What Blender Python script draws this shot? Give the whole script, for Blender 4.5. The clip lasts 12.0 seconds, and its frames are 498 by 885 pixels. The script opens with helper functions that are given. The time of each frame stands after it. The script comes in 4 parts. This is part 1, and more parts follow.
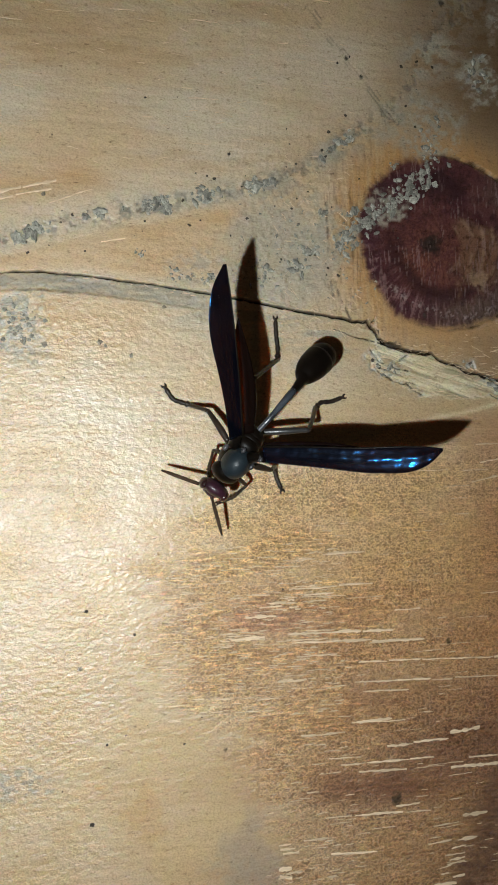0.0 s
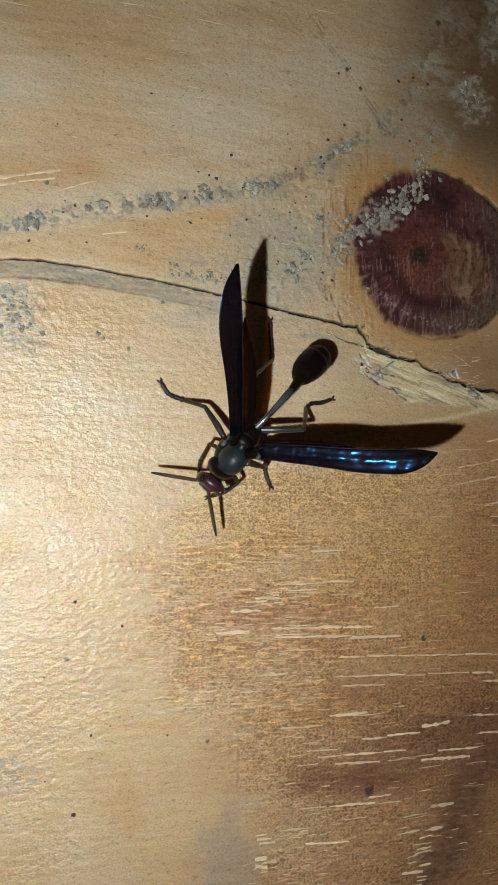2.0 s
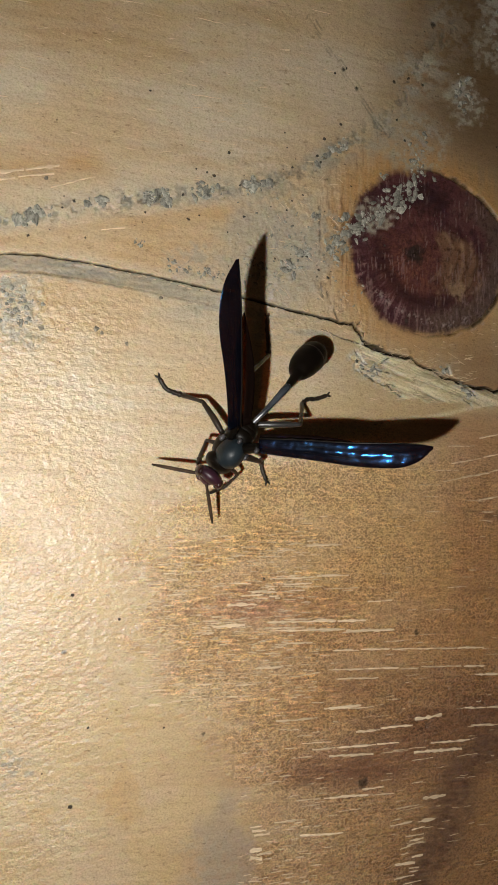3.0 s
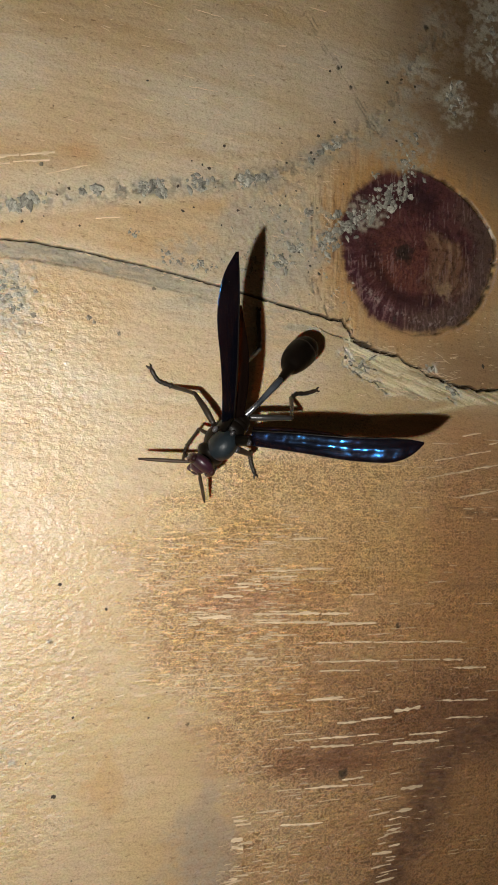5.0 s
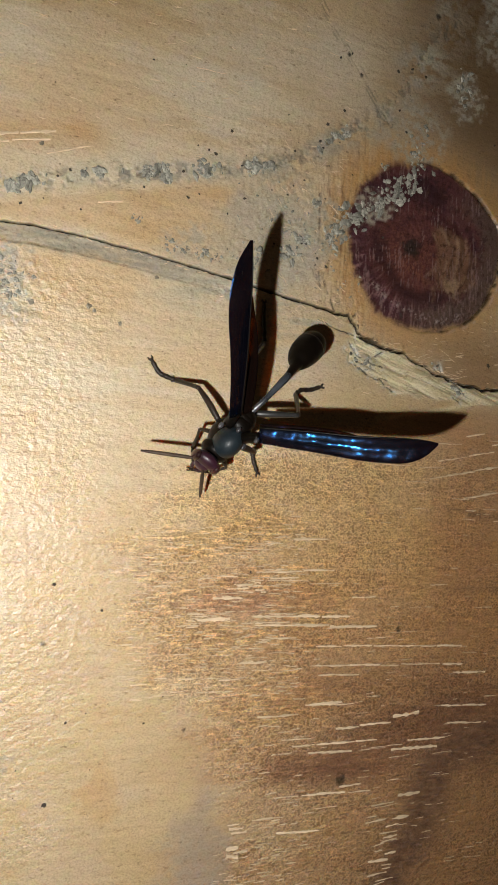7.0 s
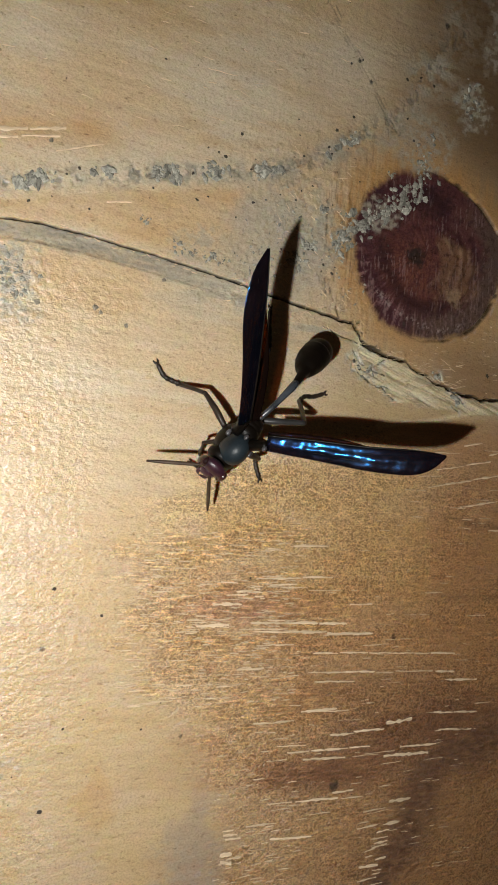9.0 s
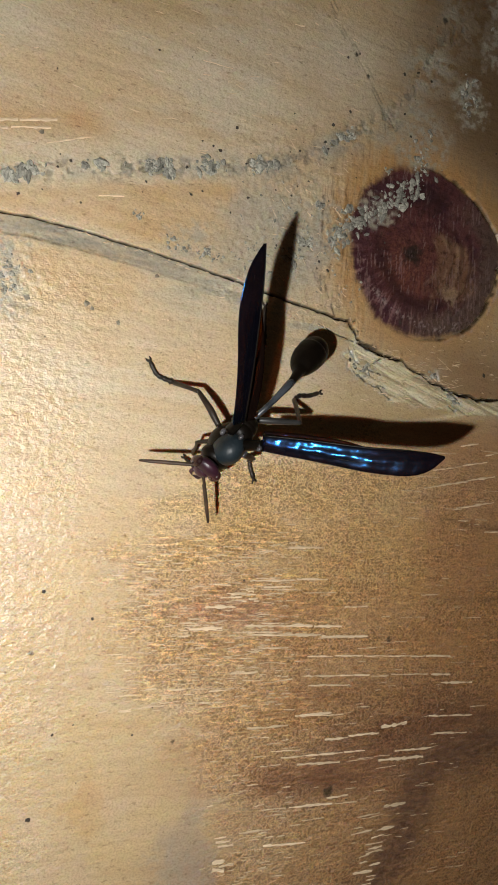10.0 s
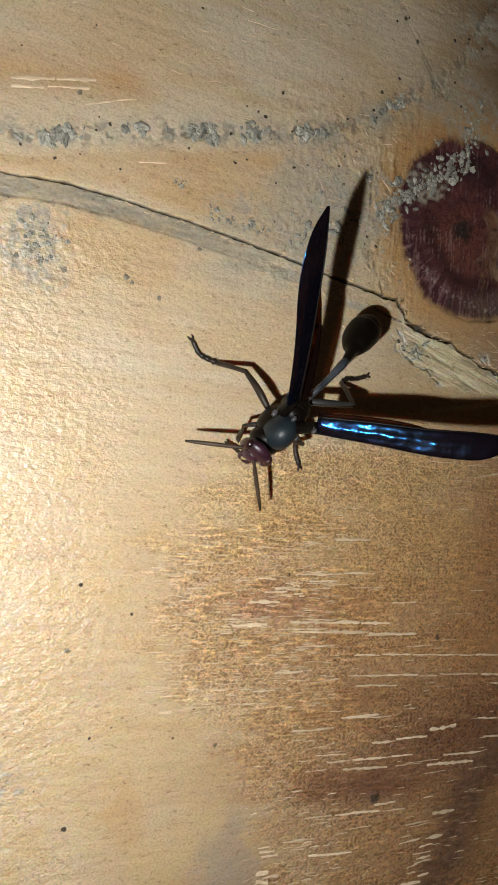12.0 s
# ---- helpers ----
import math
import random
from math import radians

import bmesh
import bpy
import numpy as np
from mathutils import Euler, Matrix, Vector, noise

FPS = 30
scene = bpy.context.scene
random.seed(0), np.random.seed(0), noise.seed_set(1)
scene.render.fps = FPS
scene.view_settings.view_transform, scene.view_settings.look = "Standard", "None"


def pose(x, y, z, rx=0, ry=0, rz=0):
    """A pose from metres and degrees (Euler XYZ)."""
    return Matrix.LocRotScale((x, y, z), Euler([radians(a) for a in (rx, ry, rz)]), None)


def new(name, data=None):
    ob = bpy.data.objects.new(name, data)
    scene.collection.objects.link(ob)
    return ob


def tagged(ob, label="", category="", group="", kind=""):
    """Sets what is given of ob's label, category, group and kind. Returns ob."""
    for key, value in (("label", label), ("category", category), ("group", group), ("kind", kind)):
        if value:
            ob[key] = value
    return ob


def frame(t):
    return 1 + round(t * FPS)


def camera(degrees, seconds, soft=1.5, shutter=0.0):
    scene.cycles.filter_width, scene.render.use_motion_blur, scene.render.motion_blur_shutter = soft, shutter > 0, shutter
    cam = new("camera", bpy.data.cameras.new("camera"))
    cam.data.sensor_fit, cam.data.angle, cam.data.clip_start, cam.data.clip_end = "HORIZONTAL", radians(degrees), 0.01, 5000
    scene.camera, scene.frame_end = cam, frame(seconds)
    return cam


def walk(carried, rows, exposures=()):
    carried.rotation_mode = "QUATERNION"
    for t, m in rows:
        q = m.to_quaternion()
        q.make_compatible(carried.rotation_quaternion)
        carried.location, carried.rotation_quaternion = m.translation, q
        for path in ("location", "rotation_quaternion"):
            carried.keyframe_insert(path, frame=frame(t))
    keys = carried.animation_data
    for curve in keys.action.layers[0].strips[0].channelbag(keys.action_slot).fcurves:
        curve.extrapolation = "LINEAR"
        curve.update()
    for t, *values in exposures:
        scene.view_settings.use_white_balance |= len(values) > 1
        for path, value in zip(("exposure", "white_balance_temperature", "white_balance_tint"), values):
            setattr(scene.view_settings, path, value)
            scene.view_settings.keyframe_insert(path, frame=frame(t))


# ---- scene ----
# ---- camera ----
cam = camera(37.73, 12.0, soft=1.8)
MM = 0.001
# seconds, eye in millimetres above the wood, turn in degrees
PATH = [
    (0.0, -13.76, -0.79, 78.44, 2.181, -12.266, -0.464),
    (0.5, -15.30, -1.12, 78.34, 2.162, -13.170, 0.084),
    (1.0, -16.59, -1.22, 77.82, 1.875, -14.270, 0.610),
    (1.5, -17.16, -0.91, 78.56, 1.842, -15.447, 0.939),
    (2.0, -19.03, -1.15, 78.54, 1.630, -16.588, 1.622),
    (2.5, -19.99, -1.57, 78.24, 1.515, -17.343, 1.844),
    (3.0, -20.20, -1.86, 78.93, 1.640, -17.583, 1.830),
    (5.0, -22.68, -2.45, 78.56, 1.024, -20.172, 3.024),
    (5.5, -22.62, -1.87, 79.35, 1.073, -20.742, 3.048),
    (6.0, -23.53, -1.30, 79.53, 1.088, -21.112, 3.370),
    (6.5, -24.23, -1.67, 77.77, 0.731, -21.571, 3.733),
    (7.0, -24.50, -2.23, 74.94, 0.164, -22.061, 4.147),
    (7.5, -26.41, -1.64, 74.38, -0.061, -22.655, 4.602),
    (9.5, -27.38, -1.23, 72.57, -0.947, -24.474, 5.716),
    (10.0, -27.12, -1.17, 71.82, -0.972, -24.823, 5.784),
    (10.5, -27.95, -0.87, 71.23, -0.998, -24.991, 5.964),
    (11.0, -28.97, -1.41, 69.15, -1.046, -24.790, 6.136),
    (11.5, -29.37, -2.72, 67.17, -1.000, -24.603, 6.022),
    (12.0, -29.18, -3.07, 65.75, -0.939, -24.764, 5.839),
]
EYES = [(t, pose(x * MM, y * MM, z * MM, rx, ry, rz)) for t, x, y, z, rx, ry, rz in PATH]
walk(cam, EYES, exposures=[(0.0, -0.07, 6000, 5), (1.0, -0.08, 6150, 6), (2.0, -0.06, 6300, 7), (3.0, -0.05, 6650, 10), (5.0, -0.02, 6720, 10), (7.0, 0.03, 6540, 10), (9.5, 0.0, 6480, 10), (10.5, -0.01, 6440, 10), (11.2, -0.01, 6380, 10), (12.0, -0.14, 6330, 10)])

# ---- night: next to no light but the torch ----
world = bpy.data.worlds.new("night_room")
world.use_nodes = True
world.node_tree.nodes["Background"].inputs[0].default_value = (1.0, 0.70, 0.42, 1)
world.node_tree.nodes["Background"].inputs[1].default_value = 0.018
scene.world = world
TORCH = 14100.0


# ---- materials ----
class Mat:
    """A node material with short ways to add nodes."""

    def __init__(self, name):
        self.m = bpy.data.materials.new(name)
        self.m.use_nodes = True
        self.t = self.m.node_tree
        self.p = self.t.nodes["Principled BSDF"]

    def node(self, kind, **values):
        n = self.t.nodes.new(kind)
        for key, value in values.items():
            n.inputs[key.replace("_", " ")].default_value = value
        return n

    def link(self, a, b):
        self.t.links.new(a, b)

    def coords(self, scale):
        c = self.t.nodes.new("ShaderNodeTexCoord")
        m = self.t.nodes.new("ShaderNodeMapping")
        m.inputs["Scale"].default_value = scale
        self.link(c.outputs["Object"], m.inputs["Vector"])
        return m.outputs["Vector"]

    def noise(self, vec, scale, detail=3.0, rough=0.55):
        n = self.node("ShaderNodeTexNoise", Scale=scale, Detail=detail, Roughness=rough)
        self.link(vec, n.inputs["Vector"])
        return n.outputs["Fac"]

    def ramp(self, fac, stops):
        r = self.t.nodes.new("ShaderNodeValToRGB")
        e = r.color_ramp.elements
        while len(e) < len(stops):
            e.new(0.5)
        for el, (at, col) in zip(e, stops):
            el.position, el.color = at, (*col, 1) if len(col) == 3 else col
        self.link(fac, r.inputs["Fac"])
        return r.outputs["Color"]

    def mix(self, a, b, fac, blend="MIX"):
        n = self.t.nodes.new("ShaderNodeMix")
        n.data_type, n.blend_type = "RGBA", blend
        for socket, v in ((n.inputs[6], a), (n.inputs[7], b), (n.inputs[0], fac)):
            if isinstance(v, (int, float)):
                socket.default_value = v
            elif isinstance(v, tuple):
                socket.default_value = (*v, 1)
            else:
                self.link(v, socket)
        return n.outputs[2]

    def bump(self, height, strength, distance, normal=None):
        b = self.node("ShaderNodeBump", Strength=strength, Distance=distance)
        self.link(height, b.inputs["Height"])
        if normal:
            self.link(normal, b.inputs["Normal"])
        return b.outputs["Normal"]


def chitin(name, dark, light, rough, bump=0.25, scale=900.0, spec=0.5, tint=None):
    """Insect shell: two mottled tones, fine punctures, a soft gloss."""
    k = Mat(name)
    v = k.coords((1, 1, 1))
    big = k.noise(v, scale * 0.5, 3)
    fine = k.noise(v, scale * 3.0, 2)
    k.link(k.ramp(big, [(0.35, dark), (0.7, light)]), k.p.inputs["Base Color"])
    k.p.inputs["Roughness"].default_value = rough
    k.p.inputs["Specular IOR Level"].default_value = spec
    if tint:
        k.p.inputs["Specular Tint"].default_value = (*tint, 1)
    k.link(k.bump(fine, bump, 0.00006), k.p.inputs["Normal"])
    return k.m


def wood_material():
    """Weathered wood: the tone comes from the board, its alpha is the polish; fibres stand up as fine curly ridges and long strokes."""
    k = Mat("weathered_wood")
    a, g, w = [k.t.nodes.new("ShaderNodeAttribute") for _ in range(3)]
    a.attribute_name, g.attribute_name, w.attribute_name = "wood_tone", "wood_wear", "wood_stroke"
    grain = k.noise(k.coords((200, 1400, 1400)), 1.0, 4, 0.6)
    ridges = [(0.36, (0.0, 0.0, 0.0)), (0.45, (0.45, 0.45, 0.45)), (0.50, (1.0, 1.0, 1.0)), (0.55, (0.45, 0.45, 0.45)), (0.62, (0.0, 0.0, 0.0))]
    curls = k.ramp(k.noise(k.coords((1850, 2350, 2350)), 1.0, 2, 0.55), ridges)
    strokes = k.ramp(k.noise(k.coords((520, 2700, 2700)), 1.0, 3, 0.55), [(0.40, (0.0, 0.0, 0.0)), (0.52, (0.3, 0.3, 0.3)), (0.62, (1.0, 1.0, 1.0))])
    dust = k.noise(k.coords((4200, 5200, 5200)), 1.0, 2, 0.65)
    lumps = k.noise(k.coords((1150, 1600, 1600)), 1.0, 3, 0.55)
    crumbs = k.noise(k.coords((700, 900, 900)), 1.0, 2, 0.5)
    flecks = k.noise(k.coords((1100, 1900, 1900)), 1.0, 3, 0.65)
    col = k.mix(a.outputs["Color"], k.ramp(grain, [(0.3, (0.80, 0.75, 0.68)), (0.62, (1.08, 1.07, 1.05))]), 0.40, "MULTIPLY")
    strength = k.node("ShaderNodeMapRange", From_Min=0.25, From_Max=0.85, To_Min=0.0, To_Max=1.0)
    k.link(g.outputs["Fac"], strength.inputs["Value"])
    fibres = k.mix((1.0, 1.0, 1.0), k.mix((0.59, 0.53, 0.45), (1.56, 1.53, 1.44), curls), strength.outputs[0])
    col = k.mix(col, fibres, 0.9, "MULTIPLY")
    drawn = k.mix((1.0, 1.0, 1.0), k.mix((0.76, 0.70, 0.62), (1.65, 1.64, 1.58), strokes), w.outputs["Fac"])
    col = k.mix(col, drawn, 0.9, "MULTIPLY")
    col = k.mix(col, k.ramp(dust, [(0.34, (0.68, 0.63, 0.57)), (0.56, (1.10, 1.10, 1.09))]), 0.6, "MULTIPLY")
    col = k.mix(col, k.ramp(flecks, [(0.28, (1.25, 1.24, 1.20)), (0.38, (1.0, 1.0, 1.0)), (0.60, (1.0, 1.0, 1.0)), (0.70, (0.52, 0.46, 0.38))]), 0.75, "MULTIPLY")
    pits = k.noise(k.coords((800, 1500, 1500)), 1.0, 3, 0.7)
    col = k.mix(col, k.ramp(pits, [(0.655, (1.0, 1.0, 1.0)), (0.70, (0.42, 0.35, 0.27))]), 0.8, "MULTIPLY")
    k.link(col, k.p.inputs["Base Color"])
    rough = k.node("ShaderNodeMapRange", From_Min=0.3, From_Max=0.7, To_Min=0.31, To_Max=0.48)
    k.link(crumbs, rough.inputs["Value"])
    k.link(rough.outputs[0], k.p.inputs["Roughness"])
    polish = k.node("ShaderNodeMapRange", From_Min=0.0, From_Max=1.0, To_Min=0.05, To_Max=0.80)
    k.link(a.outputs["Alpha"], polish.inputs["Value"])
    k.link(polish.outputs[0], k.p.inputs["Specular IOR Level"])
    # light creeps a little way along under the surface and warms thin shadows
    k.p.inputs["Subsurface Weight"].default_value = 0.45
    k.p.inputs["Subsurface Radius"].default_value = (1.0, 0.42, 0.13)
    k.p.inputs["Subsurface Scale"].default_value = 0.0014
    raised = k.node("ShaderNodeBump", Distance=0.00006)
    k.link(curls, raised.inputs["Height"])
    k.link(strength.outputs[0], raised.inputs["Strength"])
    lump = k.node("ShaderNodeMapRange", From_Min=0.0, From_Max=0.4, To_Min=0.30, To_Max=0.75)
    k.link(g.outputs["Fac"], lump.inputs["Value"])
    second = k.node("ShaderNodeBump", Distance=0.00032)
    k.link(lumps, second.inputs["Height"])
    k.link(lump.outputs[0], second.inputs["Strength"])
    k.link(k.bump(dust, 0.4, 0.00005, raised.outputs["Normal"]), second.inputs["Normal"])
    third = k.node("ShaderNodeBump", Distance=0.00009)
    k.link(strokes, third.inputs["Height"])
    k.link(w.outputs["Fac"], third.inputs["Strength"])
    k.link(second.outputs["Normal"], third.inputs["Normal"])
    k.link(k.bump(grain, 0.25, 0.00014, third.outputs["Normal"]), k.p.inputs["Normal"])
    return k.m


def plain_wood(name, dark, light, rough=0.5):
    k = Mat(name)
    v = k.coords((300, 1500, 1500))
    n = k.noise(v, 1.0, 4)
    info = k.t.nodes.new("ShaderNodeObjectInfo")
    col = k.ramp(n, [(0.3, dark), (0.65, light)])
    col = k.mix(col, k.ramp(info.outputs["Random"], [(0.0, (0.82, 0.79, 0.74)), (1.0, (1.12, 1.10, 1.07))]), 1.0, "MULTIPLY")
    k.link(col, k.p.inputs["Base Color"])
    k.p.inputs["Roughness"].default_value = rough
    k.link(k.bump(n, 0.5, 0.00008), k.p.inputs["Normal"])
    return k.m


def lichen_material():
    k = Mat("lichen")
    v = k.coords((1, 1, 1))
    n = k.noise(v, 1800, 4, 0.65)
    info = k.t.nodes.new("ShaderNodeObjectInfo")
    col = k.ramp(n, [(0.3, (0.12, 0.12, 0.115)), (0.5, (0.32, 0.315, 0.28)), (0.7, (0.56, 0.55, 0.50))])
    col = k.mix(col, k.ramp(info.outputs["Random"], [(0.0, (0.50, 0.48, 0.44)), (0.5, (0.88, 0.85, 0.78)), (1.0, (1.18, 1.15, 1.06))]), 1.0, "MULTIPLY")
    k.link(col, k.p.inputs["Base Color"])
    k.p.inputs["Roughness"].default_value = 0.75
    k.link(k.bump(n, 0.8, 0.00012), k.p.inputs["Normal"])
    return k.m


def wing_material():
    """Near-black membrane with a steel-blue sheen and fine wrinkles."""
    k = Mat("blue_black_wing")
    v = k.coords((1, 1, 1))
    n = k.noise(v, 700, 3)
    k.link(k.ramp(n, [(0.35, (0.0015, 0.0015, 0.003)), (0.7, (0.004, 0.003, 0.005))]), k.p.inputs["Base Color"])
    k.p.inputs["Roughness"].default_value = 0.4
    k.p.inputs["Specular IOR Level"].default_value = 0.06
    gloss = k.t.nodes.new("ShaderNodeBsdfAnisotropic")
    k.link(k.ramp(k.noise(v, 420, 2), [(0.40, (0.03, 0.36, 1.0)), (0.62, (0.02, 0.22, 0.95)), (0.74, (0.12, 0.16, 0.75))]), gloss.inputs["Color"])
    gloss.inputs["Roughness"].default_value = 0.165
    mixer = k.t.nodes.new("ShaderNodeMixShader")
    mixer.inputs[0].default_value = 0.13
    k.link(k.p.outputs[0], mixer.inputs[1])
    k.link(gloss.outputs[0], mixer.inputs[2])
    nb = k.bump(k.noise(v, 950, 1, 0.4), 0.75, 0.00019)
    k.link(nb, k.p.inputs["Normal"])
    k.link(nb, gloss.inputs["Normal"])
    clear = k.t.nodes.new("ShaderNodeBsdfTransparent")
    clear.inputs["Color"].default_value = (0.62, 0.37, 0.20, 1)
    thin = k.t.nodes.new("ShaderNodeMixShader")
    thin.inputs[0].default_value = 0.17
    k.link(mixer.outputs[0], thin.inputs[1])
    k.link(clear.outputs[0], thin.inputs[2])
    k.link(thin.outputs[0], k.t.nodes["Material Output"].inputs["Surface"])
    return k.m


def amber_material():
    """Thin smoky-amber membrane that lets some warm light through."""
    k = Mat("amber_membrane")
    k.p.inputs["Base Color"].default_value = (0.006, 0.003, 0.002, 1)
    k.p.inputs["Roughness"].default_value = 0.45
    k.p.inputs["Specular IOR Level"].default_value = 0.04
    clear = k.t.nodes.new("ShaderNodeBsdfTransparent")
    clear.inputs["Color"].default_value = (0.55, 0.27, 0.10, 1)
    mixer = k.t.nodes.new("ShaderNodeMixShader")
    veins = k.ramp(k.noise(k.coords((1, 1, 1)), 900, 3), [(0.4, (0.30, 0.30, 0.30)), (0.6, (0.46, 0.46, 0.46))])
    k.link(veins, mixer.inputs[0])
    sheen = k.t.nodes.new("ShaderNodeBsdfAnisotropic")
    sheen.inputs["Color"].default_value = (0.22, 0.26, 1.0, 1)
    sheen.inputs["Roughness"].default_value = 0.16
    k.link(k.bump(k.noise(k.coords((1, 1, 1)), 1100, 1), 0.7, 0.00016), sheen.inputs["Normal"])
    coat = k.t.nodes.new("ShaderNodeMixShader")
    coat.inputs[0].default_value = 0.03
    k.link(k.p.outputs[0], coat.inputs[1])
    k.link(sheen.outputs[0], coat.inputs[2])
    k.link(coat.outputs[0], mixer.inputs[1])
    k.link(clear.outputs[0], mixer.inputs[2])
    k.link(mixer.outputs[0], k.t.nodes["Material Output"].inputs["Surface"])
    return k.m


def glow_material():
    k = Mat("torch_glow")
    k.p.inputs["Base Color"].default_value = (0.9, 0.9, 0.85, 1)
    k.p.inputs["Emission Color"].default_value = (0.965, 0.96, 0.925, 1)
    k.p.inputs["Emission Strength"].default_value = TORCH
    return k.m


WOOD = wood_material()
FIBRE = plain_wood("torn_pale_fibre", (0.60, 0.445, 0.30), (0.90, 0.73, 0.52), 0.42)
DIRT = plain_wood("dark_dirt", (0.022, 0.017, 0.013), (0.075, 0.058, 0.042), 0.8)
CHIP = plain_wood("grey_bark_chip", (0.10, 0.085, 0.065), (0.30, 0.26, 0.20), 0.8)
LICHEN = lichen_material()
WING = wing_material()
AMBER = amber_material()
SHELL = chitin("blue_grey_shell", (0.008, 0.012, 0.015), (0.015, 0.022, 0.027), 0.45, 0.6, spec=0.3)
DARK = chitin("black_brown_shell", (0.002, 0.0015, 0.001), (0.007, 0.0045, 0.003), 0.42, spec=0.12)
STALK = chitin("glossy_grey_stalk", (0.016, 0.018, 0.022), (0.050, 0.056, 0.066), 0.26, 0.15, spec=0.9)
RED = chitin("wine_red_shell", (0.013, 0.004, 0.008), (0.048, 0.013, 0.024), 0.40, 0.5, spec=0.5)
LEG = chitin("dark_brown_leg", (0.008, 0.006, 0.005), (0.034, 0.022, 0.014), 0.42, spec=0.35)
FEELER = chitin("grey_brown_feeler", (0.022, 0.014, 0.009), (0.070, 0.044, 0.028), 0.5, spec=0.2)
PRUINOSE = chitin("grey_bloomed_leg", (0.010, 0.009, 0.008), (0.038, 0.037, 0.037), 0.34, spec=0.7)
EYE = chitin("compound_eye", (0.015, 0.006, 0.006), (0.04, 0.015, 0.014), 0.22, 0.1)
PALE = chitin("pale_tegula", (0.025, 0.024, 0.026), (0.09, 0.085, 0.09), 0.34)
GLOW = glow_material()
CASE = chitin("black_casing", (0.01, 0.01, 0.01), (0.02, 0.02, 0.02), 0.5)


# ---- building helpers ----
def mesh_of(name, bm, material, smooth=True):
    me = bpy.data.meshes.new(name)
    bm.to_mesh(me)
    bm.free()
    me.materials.append(material)
    if smooth:
        me.polygons.foreach_set("use_smooth", [True] * len(me.polygons))
    return me


def part(name, bm, material, parent, label="", smooth=True):
    ob = new(name, bm if isinstance(bm, bpy.types.Mesh) else mesh_of(name, bm, material, smooth))
    ob.parent = parent
    return tagged(ob, label)


def spline(pts, n):
    """Points along a smooth curve through pts."""
    p = [Vector(q) for q in pts]
    p = [2 * p[0] - p[1]] + p + [2 * p[-1] - p[-2]]
    out = []
    spans = len(p) - 3
    for i in range(n + 1):
        u = i / n * spans
        k = min(int(u), spans - 1)
        f = u - k
        a, b, c, d = p[k : k + 4]
        out.append(0.5 * (2 * b + (c - a) * f + (2 * a - 5 * b + 4 * c - d) * f**2 + (3 * b - a - 3 * c + d) * f**3))
    return out


def tube(pts, radii, n=24, seg=12, bm=None, squash=1.0):
    """A round, closed tube along a curve, in millimetres; radii are spread evenly along it."""
    bm = bm or bmesh.new()
    line = spline(pts, n)
    rings = []
    for i, c in enumerate(line):
        ahead = (line[min(i + 1, n)] - line[max(i - 1, 0)]).normalized()
        side = ahead.cross(Vector((0, 0, 1)))
        side = side.normalized() if side.length > 1e-4 else Vector((1, 0, 0))
        up = side.cross(ahead)
        r = float(np.interp(i / n, np.linspace(0, 1, len(radii)), radii))
        rings.append([bm.verts.new((c + r * (math.cos(a) * side + squash * math.sin(a) * up)) * MM) for a in (2 * math.pi * j / seg for j in range(seg))])
    for a, b in zip(rings, rings[1:]):
        for j in range(seg):
            bm.faces.new((a[j], a[(j + 1) % seg], b[(j + 1) % seg], b[j]))
    bm.faces.new(rings[0][::-1])
    bm.faces.new(rings[-1])
    bmesh.ops.recalc_face_normals(bm, faces=bm.faces)
    return bm


def blob(centre, ahead, radii, bm=None, taper=0.0, u=24, v=16, tilt=0.0):
    """An egg: radii along, across and up, in millimetres; taper narrows its front."""
    bm = bm or bmesh.new()
    made = bmesh.ops.create_uvsphere(bm, u_segments=u, v_segments=v, radius=1.0)["verts"]
    turn = Vector((ahead[0], ahead[1], 0)).to_track_quat("X", "Z").to_matrix() @ Matrix.Rotation(radians(-tilt), 3, "Y")
    for w in made:
        x, y, z = w.co
        s = 1 - taper * x
        w.co = (Vector(centre) + turn @ Vector((x * radii[0], y * radii[1] * s, z * radii[2] * s))) * MM
    return bm


# ---- torch beside the lens ----
def build_torch():
    torch = tagged(new("torch"), "small white torch lamp in a black casing", "torch")
    bm = bmesh.new()
    bmesh.ops.create_circle(bm, cap_ends=True, segments=24, radius=0.8 * MM)
    for f in bm.faces:
        if f.normal.z > 0:
            f.normal_flip()
    for v in bm.verts:
        v.co.z = 0.35 * MM
    part("lens", bm, GLOW, torch, "glowing white lens")
    bm = bmesh.new()
    prof = [(1.4, -0.4), (1.9, -0.4), (1.9, 1.2), (0.0, 1.2)]
    rings = [[bm.verts.new((r * MM * math.cos(a), r * MM * math.sin(a), z * MM)) for a in (2 * math.pi * j / 24 for j in range(24))] for r, z in prof[:3]]
    inner = [bm.verts.new((1.4 * MM * math.cos(a), 1.4 * MM * math.sin(a), 0.5 * MM)) for a in (2 * math.pi * j / 24 for j in range(24))]
    rings.insert(0, inner)
    for a, b in zip(rings, rings[1:]):
        for j in range(24):
            bm.faces.new((a[j], a[(j + 1) % 24], b[(j + 1) % 24], b[j]))
    bm.faces.new(rings[-1])
    bm.faces.new(rings[0][::-1])
    part("casing", bm, CASE, torch)
    return torch


# ---- the wooden board ----
LATTICE = np.random.RandomState(7).rand(8, 256 * 256).astype(np.float32)


